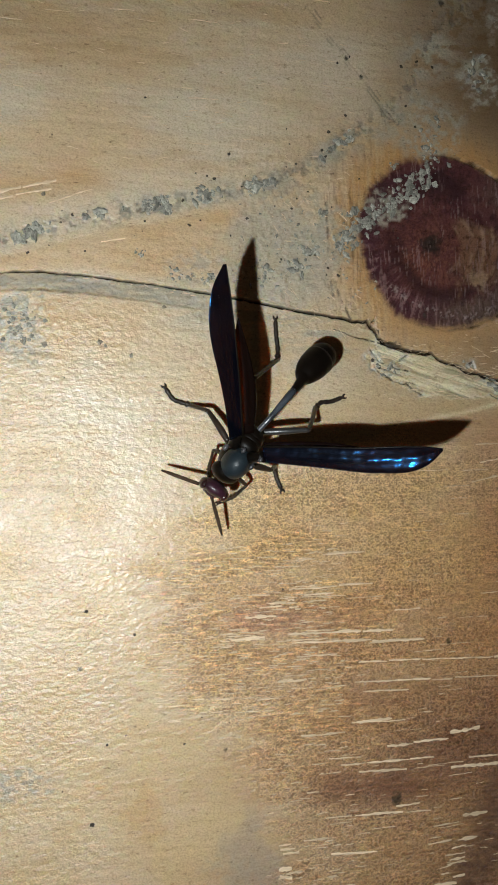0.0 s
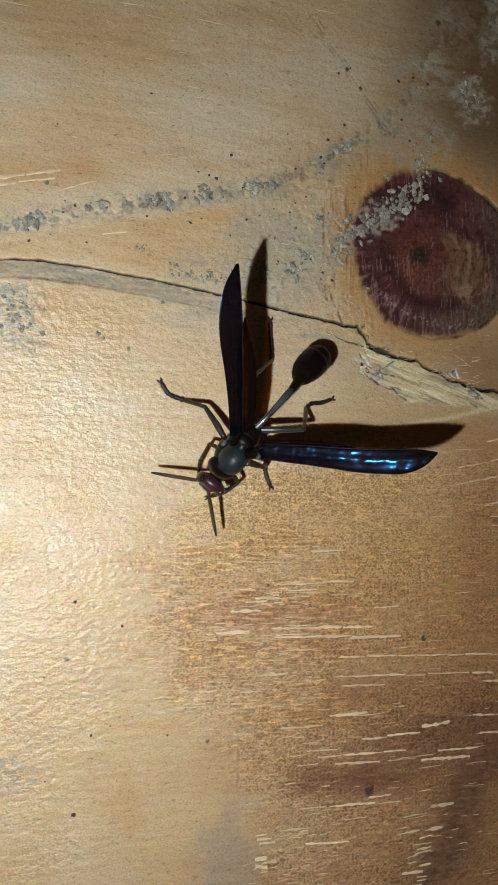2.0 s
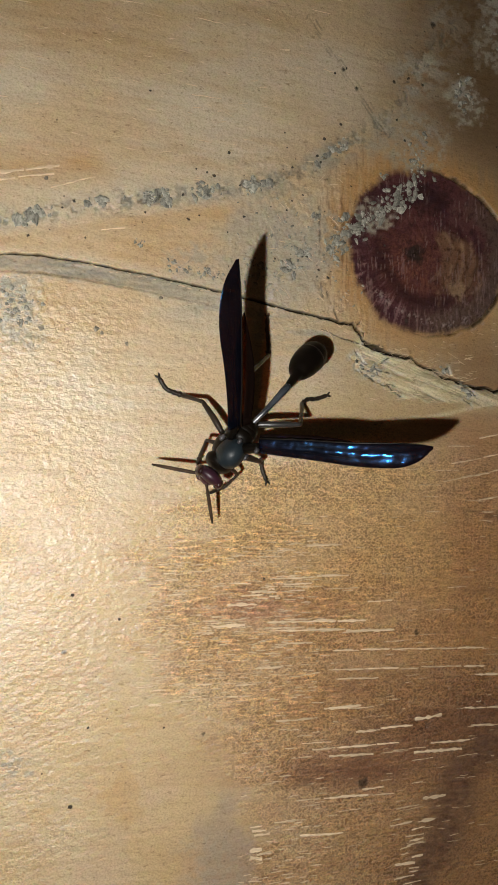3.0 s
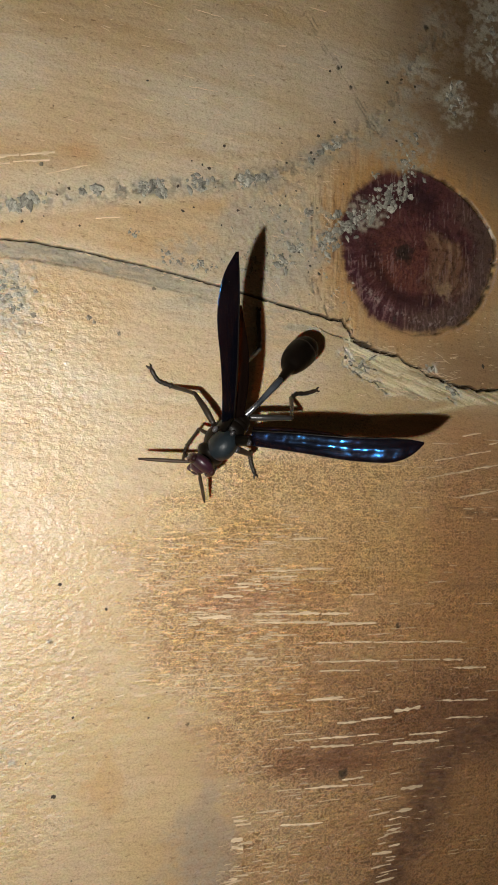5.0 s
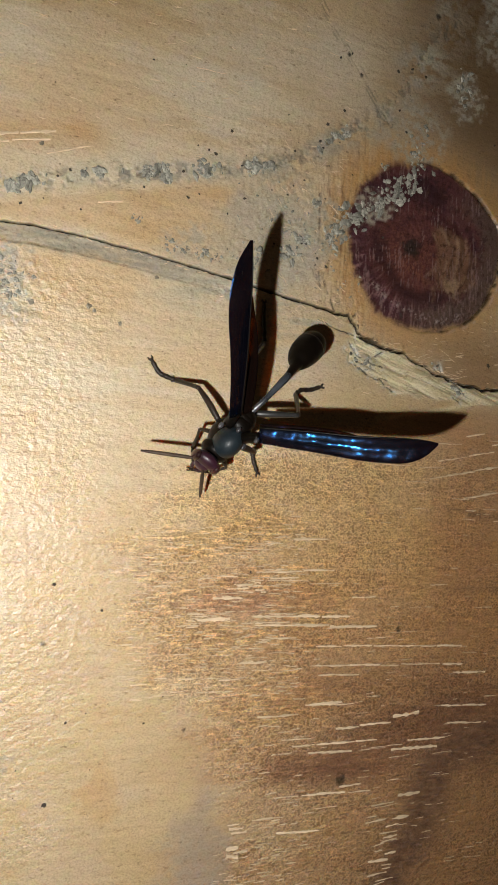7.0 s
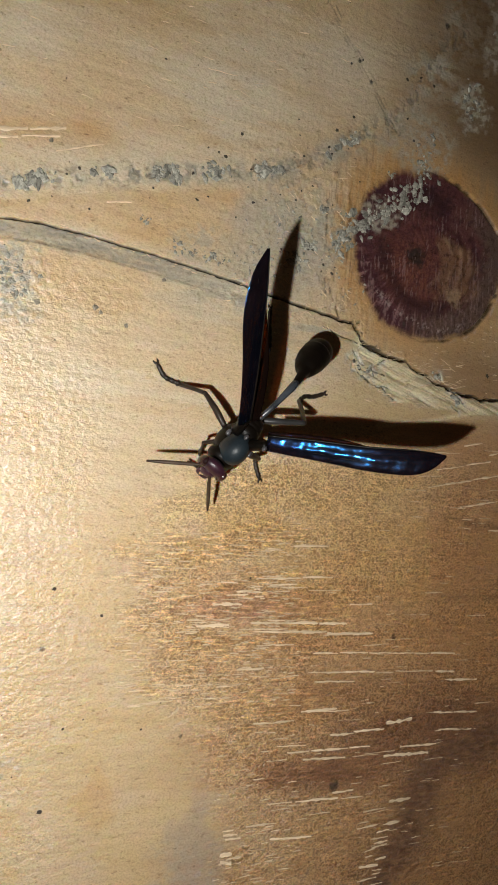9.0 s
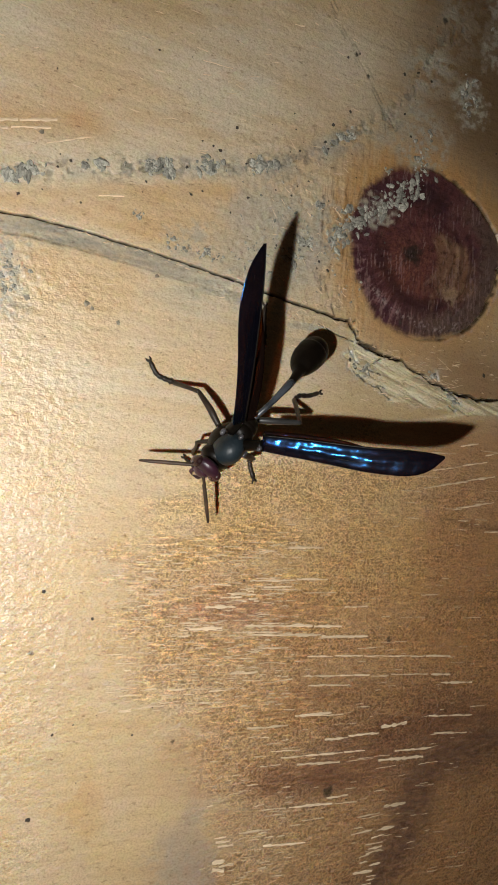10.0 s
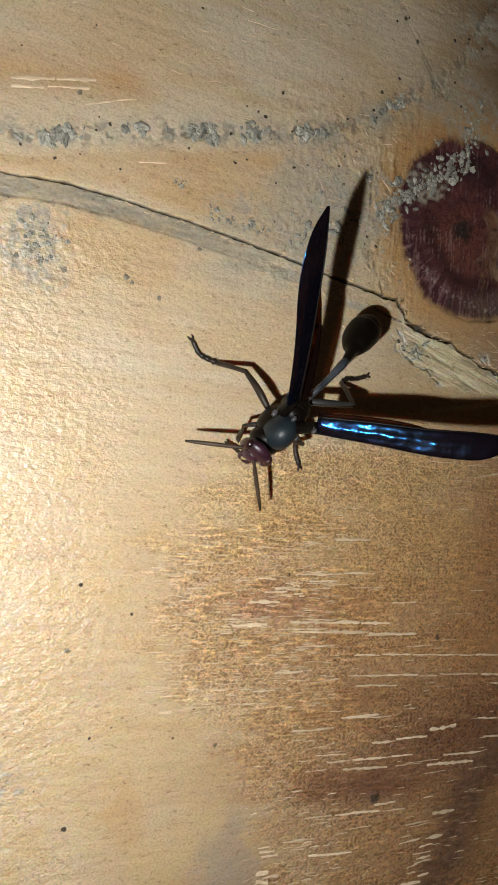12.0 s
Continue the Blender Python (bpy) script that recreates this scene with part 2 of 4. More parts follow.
def vnoise(x, y, seed=0):
    x, y = np.asarray(x, np.float32), np.asarray(y, np.float32)
    bx, by = np.floor(x), np.floor(y)
    fx, fy = x - bx, y - by
    fx, fy = fx * fx * (3 - 2 * fx), fy * fy * (3 - 2 * fy)
    L = LATTICE[seed % 8]
    xi, yi = bx.astype(np.int32) + seed * 37, by.astype(np.int32)
    x0, x1, y0, y1 = (xi & 255) << 8, ((xi + 1) & 255) << 8, yi & 255, (yi + 1) & 255
    a, b, c, d = L[x0 + y0], L[x1 + y0], L[x0 + y1], L[x1 + y1]
    low = a + (b - a) * fx
    return low + (c + (d - c) * fx - low) * fy


def fbm(x, y, seed=0, octaves=4):
    out, amp, total = 0, 1.0, 0
    for k in range(octaves):
        out, total = out + amp * vnoise(x * 2**k, y * 2**k, seed + k), total + amp
        amp *= 0.55
    return out / total


def step(a, b, x):
    u = np.clip((x - a) / (b - a), 0, 1)
    return u * u * (3 - 2 * u)


def near_line(x, y, pts):
    """Distance from a polyline, and how far along it (0 to 1)."""
    best, along = np.full(x.shape, 1e9), np.zeros(x.shape)
    for i, ((ax, ay), (bx, by)) in enumerate(zip(pts, pts[1:])):
        dx, dy = bx - ax, by - ay
        u = np.clip(((x - ax) * dx + (y - ay) * dy) / (dx * dx + dy * dy), 0, 1)
        d = np.hypot(x - ax - u * dx, y - ay - u * dy)
        along = np.where(d < best, (i + u) / (len(pts) - 1), along)
        best = np.minimum(best, d)
    return best, along


CRACK = [(-60, 17.5), (-40, 18.6), (-23, 19.75), (-19, 20.1), (-14.4, 19.85), (-7.2, 19.25), (-1.0, 18.5), (4.2, 17.75), (9.8, 16.9), (12.5, 16.55), (15.2, 16.1), (17.5, 15.9), (17.85, 15.2), (18.3, 15.0), (18.45, 14.2), (19.2, 13.75), (22.5, 12.95), (25.5, 12.2), (29.0, 10.9), (31.6, 10.1), (34.2, 9.55), (37.5, 9.35), (46, 9.6), (70, 9.0)]
BRANCH = [(13.4, 15.0), (16.2, 14.15), (18.2, 13.7), (19.6, 13.35), (22.8, 12.5)]
ELBOW = [(17.3, 16.1), (17.9, 15.3), (18.35, 14.9), (18.5, 14.2), (19.4, 13.7), (20.3, 13.25), (21.3, 13.1)]
RAGS = [
    [(17.0, 12.1), (17.9, 11.6), (17.7, 10.7), (18.8, 10.3)],
    [(17.7, 12.7), (18.8, 11.5), (20.2, 10.9), (22.2, 10.4)],
    [(19.0, 10.0), (21.2, 9.0), (23.2, 9.0)],
    [(20.7, 11.3), (22.3, 12.3)],
    [(22.1, 8.9), (24.0, 7.6)],
    [(29.6, 11.3), (30.5, 11.7), (30.9, 10.8)],
    [(31.6, 9.9), (33.6, 9.3), (33.4, 8.0)],
    [(32.8, 7.8), (33.8, 7.3)],
    [(33.6, 9.3), (34.7, 8.4)],
    [(17.7, 15.9), (18.3, 16.5)],
    [(17.8, 15.2), (18.8, 15.1), (18.4, 14.3)],
]


def rag_distance(x, y):
    """Distance from the ragged little splits round the crack's elbow."""
    wx, wy = x + 0.35 * (fbm(x / 0.7, y / 0.7, 4, 3) - 0.5), y + 0.45 * (fbm(x / 0.6, y / 0.6, 3, 3) - 0.5)
    return np.minimum.reduce([near_line(wx, wy, pts)[0] for pts in RAGS])


def elbow_distance(x, y):
    """Distance from the jagged break where the crack steps down."""
    wx, wy = x + 0.5 * (fbm(x / 0.5, y / 0.5, 5, 3) - 0.5), y + 0.5 * (fbm(x / 0.5 + 9, y / 0.5, 2, 3) - 0.5)
    return near_line(wx, wy, ELBOW)[0]


def torn_edge(x):
    """Lower edge of the torn pale wood under the eastern crack."""
    return np.interp(x, [17.3, 19.0, 21.6, 24.3, 28.1, 33.8, 41, 60], [11.2, 10.1, 8.6, 7.4, 7.4, 7.1, 7.4, 7.0])


def crack_line(x):
    """Where the crack runs, with its small jags."""
    jag = 0.30 * (fbm(x / 1.2, x * 0 + 3, 4, 4) - 0.5) * (0.6 + 2.2 * step(12, 20, x))
    return np.interp(x, [q[0] for q in CRACK], [q[1] for q in CRACK]) + jag


def crack_width(x):
    return (0.145 + 0.03 * step(17, 24, x)) * (0.55 + 0.45 * step(-6, 6, x)) * (0.3 + 1.4 * fbm(x / 0.8, x * 0 + 8, 5, 3))


KNOT = (27.6, 25.9, 11.6, 10.4)
LICHEN_BAND = [(-40, 20.5), (-21.8, 23.6), (-12.6, 26.4), (-2.9, 29.0), (4, 30.8), (10, 33), (16, 37.8), (21.5, 41.5), (25, 48), (30, 55)]


def knot_radius(x, y):
    """1 on the knot's uneven rim, 0 at its middle."""
    dx, dy = (x - KNOT[0]) / KNOT[2], (y - KNOT[1]) / KNOT[3]
    a = np.arctan2(dy, dx)
    return np.hypot(dx, dy) / (1 + 0.025 * np.sin(3 * a + 1) + 0.015 * np.sin(5 * a) + 0.06 * (fbm(np.cos(a) * 5 + 20, np.sin(a) * 5 + 20, 3) - 0.5))


def wood_height(x, y):
    h = 0.10 * (fbm(x / 30, y / 4, 1) - 0.5) + 0.05 * (fbm(x / 5, y / 1.0, 2) - 0.5)
    # weathered, crusty wood about the crack and the knot
    crusty = step(13, 16, y) * step(40, 32, y) * step(-6, 4, x) * step(23, 17, x) + spot(x, y, -20.5, 14, 4.5, 6, 1.2)
    h = h + crusty * (0.13 * (fbm(x / 0.42, y / 0.7, 3, 3) - 0.5) + 0.06 * step(0.58, 0.68, fbm(x / 0.7, y / 0.7, 6, 3)))
    line, wide = crack_line(x), crack_width(x)
    d = np.abs(y - line)
    h -= 0.9 * (1 - step(wide * 0.75, wide * 1.1 + 0.05, d))
    # the lower lip sinks a little along the crack's western end
    h -= 0.10 * (y < line) * (1 - step(1.75, 2.1, d)) * (1 - step(-8, 6, x))
    # the upper edge of the eastern crack is lifted
    h += 0.05 * (y > line) * (1 - step(0.1, 1.6, d)) * step(18, 24, x)
    # splinter of torn wood under the eastern crack
    edge = torn_edge(x) + 0.9 * (fbm(x / 1.2, y / 0.8, 5) - 0.5)
    torn = step(-0.15, 0.25, y - edge) * step(0.05, 0.4, line - y) * step(17, 19.5, x)
    h += torn * (0.03 + 0.5 * (fbm(x / 4, (y + 0.3 * x) / 0.45, 6) - 0.5))
    h -= 0.22 * (1 - step(0.03, 0.16, rag_distance(x, y)))
    h -= 0.5 * (1 - step(0.02, 0.02 + 0.08 * step(13, 20, x) + 0.03, near_line(x, y + 0.3 * (fbm(x / 0.8, y / 0.8, 2, 3) - 0.5), BRANCH)[0]))
    h -= 0.4 * (1 - step(0.08, 0.24, elbow_distance(x, y)))
    k = knot_radius(x, y)
    ux, uy = (x - KNOT[0]) / np.maximum(k, 0.05), (y - KNOT[1]) / np.maximum(k, 0.05)
    h += np.where(k < 1, 0.14 * (fbm(ux / 0.9, uy / 0.9 + k * 2, 3) - 0.6), 0)
    h += 0.08 * np.sin(k * 44 + 3 * fbm(x / 3, y / 3, 2)) * np.exp(-(((np.hypot(x - 29.5, y - 24.8) - 4.2) / 1.6) ** 2)) * step(27, 31, x)
    rim = np.exp(-(((k - 0.99) / 0.018) ** 2)) * step(-4, 8, x - KNOT[0]) * (0.3 + 1.2 * fbm(x / 1.2, y / 1.2, 2))
    h -= 0.6 * rim
    # check running out of the knot
    d, _ = near_line(x, y, [(38.6, 26.3), (41.2, 26.6)])
    h -= 0.5 * (1 - step(0.1, 0.25, d))
    # thin slanting scratch
    d, along = near_line(x, y, [(10.8, 52), (15.2, 46.7), (17.0, 44.8), (21.2, 39.8)])
    h -= 0.05 * (1 - step(0.06, 0.16, d)) * (fbm(x / 0.8, y / 0.8, 7) > 0.42)
    # old lichen has eaten small pits along its band
    d, along = near_line(x, y, LICHEN_BAND)
    h -= 0.10 * np.exp(-((d / 1.3) ** 2)) * step(0.52, 0.62, fbm(x / 0.7, y / 0.7, 6, 3))
    return h


def lerp(a, b, f):
    f = np.clip(f, 0, 1)[..., None]
    return a * (1 - f) + np.array(b) * f


def spot(x, y, cx, cy, r, seed=0, rough=0.8, stretch=1.0):
    """A stain of uneven outline: 1 inside, 0 outside."""
    d = np.hypot((x - cx) / stretch, y - cy) / r + rough * (fbm(x / (0.45 * r), y / (0.45 * r), seed) - 0.5)
    return 1 - step(0.6, 1.1, d)


def growth(x, y):
    """The dark growth band in the south-east, 0 to 1."""
    d, _ = near_line(x, y, [(60, -31), (50, -33.3), (44.7, -34.4), (40.2, -35.5), (36.7, -36.0), (33.8, -38.5), (32.6, -41.2), (32.3, -44.0), (30.6, -46.6), (28.9, -48.6), (28.0, -51), (26.5, -58), (25, -68)])
    d = d + 4.0 * (fbm(x / 2.6, y / 1.2, 4) - 0.5)
    return np.exp(-((np.maximum(d, 0) / 3.3) ** 2))


def wood_tone(x, y):
    """Colour of the wood and its stains, with torch falloff painted in north-east."""
    pale, warm, brown = (0.585, 0.495, 0.365), (0.55, 0.40, 0.23), (0.40, 0.210, 0.087)
    grey, orange = (0.38, 0.345, 0.275), (0.46, 0.255, 0.090)
    streak = fbm(x / 26, y / 1.6, 1)
    cloud = fbm(x / 14, y / 9, 2)
    c = np.broadcast_to(np.array(pale), x.shape + (3,)).copy()
    c = lerp(c, warm, 0.7 * step(0.40, 0.66, streak * 0.35 + cloud * 0.65))
    line = crack_line(x)
    below = line - y
    band = np.interp(x, [p[0] for p in LICHEN_BAND], [p[1] for p in LICHEN_BAND])
    c = lerp(c, (0.52, 0.35, 0.18), 0.95 * step(0.1, 1.6, y - line) * step(0.4, 2.6, band - y) * (1 - step(-4, 12, x + 12 * (fbm(x / 4, y / 3, 2) - 0.5))) * (0.35 + 0.9 * fbm(x / 7, y / 1.8, 6)))
    c = lerp(c, (0.66, 0.55, 0.38), 0.5 * np.exp(-(((band - y - 1.7) / 0.35) ** 2)) * (1 - step(0, 4, x)) * step(0.4, 0.6, fbm(x / 3, y / 1.0, 5)))
    c = lerp(c, (0.50, 0.315, 0.15), 0.95 * np.exp(-(((y - 29.5 - 0.2 * (x + 20)) / 2.4) ** 2)) * (1 - step(-16, -8, x)) * (0.4 + fbm(x / 6, y / 1.2, 3)))
    c = lerp(c, (0.52, 0.36, 0.19), 0.55 * spot(x, y, -13, 15.5, 4.0, 3, 0.8, 1.6))
    # warm and pinkish clouds in the worn wood
    c = lerp(c, (0.47, 0.33, 0.18), 0.55 * step(28, 34, y) * (1 - step(4, 18, x)) * step(0.48, 0.66, fbm(x / 9, y / 2.2, 4)))
    c = lerp(c, (0.45, 0.305, 0.16), 0.5 * step(36, 50, y) * (1 - step(-12, -2, x)) * (0.4 + fbm(x / 6, y / 1.4, 2)))
    c = lerp(c, (0.56, 0.415, 0.205), 0.55 * step(4, -8, y) * step(0.50, 0.64, fbm(x / 5.5, y / 5.5, 6)))
    c = lerp(c, (0.53, 0.41, 0.315), 0.5 * step(2, -6, y) * step(0.52, 0.64, fbm(x / 4.5 + 30, y / 4.5, 7)))
    low = step(0, -14, y + 0.25 * x - 6 + 10 * (cloud - 0.5))
    c = lerp(c, warm, 0.55 * low)
    east = step(-4, 24, x + 14 * (cloud - 0.5)) * step(9, -12, y)
    c = lerp(c, brown, 0.54 * east)
    c = lerp(c, (0.43, 0.295, 0.155), 0.6 * step(6, 22, x + 8 * (cloud - 0.5)) * step(-2, 6, y) * step(48, 36, y))
    c = lerp(c, brown, 0.35 * step(0.50, 0.66, fbm(x / 16, y / 3, 3)) * step(-8, 6, x) * step(-6, -16, y))
    c = lerp(c, (0.37, 0.187, 0.080), 0.7 * step(20, 36, x) * step(12, 2, y))
    c = lerp(c, warm, 0.6 * step(16, 30, x) * step(36, 46, y + 0.2 * x - 6))
    # north-east browner, then darkened to the corner: torch falloff put into the colour
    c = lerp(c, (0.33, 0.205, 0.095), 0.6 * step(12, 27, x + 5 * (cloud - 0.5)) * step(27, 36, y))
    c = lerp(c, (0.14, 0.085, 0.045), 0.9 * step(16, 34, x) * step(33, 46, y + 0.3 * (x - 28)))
    upright = step(14, 19, y) * step(2, 8, x) * step(26, 20, x)
    c = c * (0.93 + 0.14 * (upright * fbm(x / 0.6, y / 14, 6) + (1 - upright) * fbm(x / 11, y / 0.55, 6)))[..., None]
    c = lerp(c, (0.50, 0.335, 0.14), 0.42 * spot(x, y, 18, -9.0, 9.5, 5, 1.6, 1.7))
    c = lerp(c, (0.36, 0.185, 0.115), 0.4 * spot(x, y, 8, -17.6, 2.6, 3, 1.5, 3.2))
    c = lerp(c, (0.55, 0.40, 0.20), 0.35 * spot(x, y, -5, -33, 7.5, 2, 1.6, 1.0))
    c = lerp(c, (0.45, 0.26, 0.11), 0.5 * spot(x, y, 40, -47, 8, 3, 1.2))
    d, _ = near_line(x, y, [(12, -36.0), (20, -36.6), (28, -35.5), (36, -33)])
    d = d + 2.4 * (fbm(x / 5, y / 1.2, 3) - 0.5)
    c = lerp(c, (0.28, 0.140, 0.085), 0.78 * np.exp(-((np.maximum(d, 0) / 2.4) ** 2)))
    d, _ = near_line(x, y, [(16, -26.5), (26, -27.5), (36, -27)])
    d = d + 2.0 * (fbm(x / 6, y / 1.0, 5) - 0.5)
    c = lerp(c, (0.26, 0.140, 0.08), 0.6 * np.exp(-((np.maximum(d, 0) / 2.2) ** 2)))
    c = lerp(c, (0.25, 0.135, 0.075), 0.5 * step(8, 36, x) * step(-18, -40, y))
    # the ploughed-up wood is browner than the worn-smooth wood beside it
    c = lerp(c, (0.43, 0.255, 0.125), 0.40 * fibrous(x, y) * step(-8, -17, y) * (0.4 + fbm(x / 9, y / 1.6, 4)))
    c = lerp(c, (0.40, 0.225, 0.145), 0.5 * spot(x, y, 4, -17.5, 1.5, 5, 1.3, 4.0))
    c = lerp(c, (0.52, 0.335, 0.15), 0.5 * spot(x, y, -8, -37, 3.0, 3, 1.4, 0.8))
    # violet-grey stain that ends at the edge of the ploughed-up wood
    c = lerp(c, (0.39, 0.31, 0.24), 0.6 * spot(x, y, 3.6, -46, 6.5, 2, 1.3, 0.7) * step(7.6, 6.2, x + 0.8 * (fbm(x / 0.8, y / 0.4, 3) - 0.5)))
    # red-brown heartwood beside it
    for cx, cy, rx, ry in ((27, -32.5, 8, 3.4), (19, -37.0, 7, 2.2), (38, -31.0, 7, 3.0)):
        d = np.hypot((x - cx) / rx, (y - cy) / ry) + 1.1 * (fbm(x / 4, y / 1.1, 3) - 0.5)
        c = lerp(c, (0.175, 0.086, 0.054), 0.72 * np.exp(-(np.maximum(d, 0) ** 2)))
    # dark growth band in the south-east
    c = lerp(c, (0.135, 0.076, 0.056), 0.84 * growth(x, y) * (0.5 + 0.8 * fbm(x / 0.9, y / 0.4, 2)))
    for pts, wide in (([(27.5, -15.4), (34, -15.9), (46, -16.2)], 0.30), ([(33, -6.0), (38, -6.8), (46, -7.2)], 0.40)):
        d = near_line(x, y + 0.6 * (fbm(x / 2.5, y / 1.0, 5) - 0.5), pts)[0]
        c = lerp(c, (0.13, 0.07, 0.038), 0.6 * np.exp(-((d / wide) ** 2)) * step(29, 38, x) * (0.4 + 0.8 * fbm(x / 3, y / 1, 3)))
    # orange halo round the knot
    k = knot_radius(x, y)
    a = np.arctan2(y - KNOT[1], x - KNOT[0])
    c = lerp(c, orange, 0.92 * (1 - step(1.02, 1.42, k + 0.35 * (fbm(x / 0.5, y / 6, 6) - 0.5))) * (0.8 + 0.2 * np.cos(a - 2.6)) * step(-0.3, 0.3, y - line + 0.6))
    c = lerp(c, (0.20, 0.10, 0.045), 0.6 * (1 - step(1.02, 1.2, k)) * step(0.58, 0.66, fbm(x / 0.35, y / 5, 3)) * step(20, 15, x))
    scored = fbm((x + 0.06 * y + 0.5 * fbm(x / 3, y / 3, 1)) / 0.20 + 7, y / 3.0, 5, 3)
    near_knot = (1 - step(1.05, 1.75, k)) * step(24, 18, x) * step(0, 0.6, y - line)
    c = lerp(c, (0.17, 0.085, 0.035), 0.45 * near_knot * step(0.60, 0.70, scored) * (0.2 + 1.2 * step(0.45, 0.6, fbm(x / 2, y / 3, 2))))
    c = lerp(c, (0.62, 0.48, 0.29), 0.3 * near_knot * step(0.42, 0.32, scored))
    d = near_line(x + 0.35 * (fbm(x / 0.8, y / 0.8, 2, 3) - 0.5), y, [(12.5, 29.5), (12.7, 25), (12.5, 22), (13.2, 19.2), (13.1, 16.6)])[0]
    d = np.minimum(d, near_line(x + 0.4 * (fbm(x / 0.7, y / 0.7, 4, 3) - 0.5), y, [(13.6, 20.5), (14.2, 18.3), (15.3, 16.2)])[0])
    c = lerp(c, (0.07, 0.038, 0.02), 0.85 * (1 - step(0.07, 0.2, d)) * step(0.40, 0.52, fbm(x / 1.2, y / 1.2, 6)))
    c = lerp(c, (0.27, 0.155, 0.075), 0.75 * step(22, 36, x) * step(19, 13, y) * step(-0.2, 0.2, y - line))
    # grey smears of old lichen
    d, along = near_line(x, y, LICHEN_BAND)
    crust = fbm(x / 1.1, y / 0.9, 5)
    smear = np.exp(-((d / (1.15 + 2.4 * step(0.5, 0.9, along))) ** 2)) * step(0.36, 0.52, crust) * (0.35 + 0.65 * step(0.38, 0.56, fbm(x / 4, y / 4, 1)))
    c = lerp(c, grey, 0.9 * smear)
    c = lerp(c, (0.10, 0.095, 0.085), 0.5 * np.exp(-((d / 1.2) ** 2)) * step(0.55, 0.64, fbm(x / 0.7, y / 0.7, 6, 3)))
    fleck = 0.15 + 1.1 * step(0.42, 0.60, fbm(x / 0.55, y / 0.55, 2))
    for cx, cy, r, amount in ((-21.4, 14.2, 3.8, 1.0), (-20.5, 16.5, 2.2, 0.7), (8, 28, 5, 0.45), (13.5, 25, 4.0, 0.6), (32.2, 46, 3.2, 0.95), (40, 58, 7.5, 0.9), (26, 39.5, 4.5, 0.65), (-3.5, 20.8, 3.0, 0.4), (-1, 22, 2.2, 0.35), (42, 46, 4, 0.7), (9, 21, 3, 0.45), (2, -46, 5, 0.3), (22, 40, 4, 0.4), (-20, 11.6, 2.5, 0.4)):
        c = lerp(c, grey, amount * spot(x, y, cx, cy, r, 6, 1.1) * fleck)
    c = lerp(c, grey, 0.7 * spot(x, y, -21, -32.6, 2.2, 6, 1.0, 2.2) * fleck)
    c = lerp(c, (0.40, 0.355, 0.27), 0.75 * np.exp(-(((below - 1.5) / 3.0) ** 2)) * step(-10, -2, x) * step(19, 13, x) * (0.35 + 1.0 * step(0.42, 0.6, fbm(x / 6, y / 0.9, 7))))
    c = lerp(c, (0.42, 0.37, 0.29), 0.75 * spot(x, y, 7, 23, 6.5, 4, 1.0, 1.3))
    # grey lip under the western crack
    c = lerp(c, (0.27, 0.25, 0.20), 0.8 * step(0.0, 0.15, below) * (1 - step(1.3, 2.5, below + 1.2 * (fbm(x / 3, y / 3, 3) - 0.5) + 0.9 * (fbm(x / 0.8, y / 0.5, 6) - 0.5))) * (1 - step(-8, 4, x)) * (0.30 + 1.25 * fbm(x / 1.6, y / 0.35, 2)))
    c = lerp(c, (0.08, 0.065, 0.045), 0.55 * np.exp(-(((below - 1.85 - 0.3 * fbm(x / 4, y / 4, 2)) / 0.12) ** 2)) * (1 - step(-15, -9, x)) * step(0.4, 0.6, fbm(x / 1.5, y / 1.5, 7)))
    # pale torn wood beside the eastern crack
    edge = torn_edge(x) + 0.9 * (fbm(x / 1.2, y / 0.8, 5) - 0.5)
    torn = step(-0.15, 0.25, y - edge) * step(0.05, 0.4, line - y) * step(17, 19.5, x)
    tear = fbm(x / 4, (y + 0.3 * x) / 0.45, 6)
    c = lerp(c, (0.47, 0.36, 0.21), 0.6 * step(4.0, 6.0, y - 0.12 * (x - 24)) * step(0, 0.5, line - y) * step(15, 19, x))
    c = lerp(c, (0.62, 0.54, 0.36), 0.8 * torn)
    c = lerp(c, (0.27, 0.215, 0.13), 0.65 * torn * step(0.54, 0.66, tear))
    c = lerp(c, (0.76, 0.68, 0.49), 0.6 * torn * step(0.46, 0.36, tear))
    lip = near_line(x, y + 0.5 * (fbm(x / 2, y / 2, 4) - 0.5), [(22.0, 4.3), (24.8, 4.9), (29.6, 5.8), (33.9, 6.8), (37.0, 7.5)])[0]
    c = lerp(c, (0.70, 0.60, 0.40), 0.7 * np.exp(-((lip / 0.28) ** 2)))
    rag = rag_distance(x, y)
    c = lerp(c, (0.50, 0.49, 0.44), 0.7 * np.exp(-((rag / 0.5) ** 2)) * step(0.48, 0.56, fbm(x / 0.5, y / 0.5, 2)) * step(14, 12.6, y))
    c = lerp(c, (0.03, 0.024, 0.018), 0.9 * (1 - step(0.03, 0.13, rag)) * step(0.38, 0.48, fbm(x / 0.9, y / 0.9, 5)))
    d, along = near_line(x, y + 0.4 * (fbm(x, y, 3) - 0.5), [(10.8, 52), (15.2, 46.7), (17.0, 44.8), (21.2, 39.8)])
    c = lerp(c, (0.10, 0.085, 0.06), 0.6 * (1 - step(0.04, 0.14, np.minimum(d, np.abs(d - 0.45)))) * step(0.44, 0.54, fbm(x / 0.9, y / 0.9, 7)))
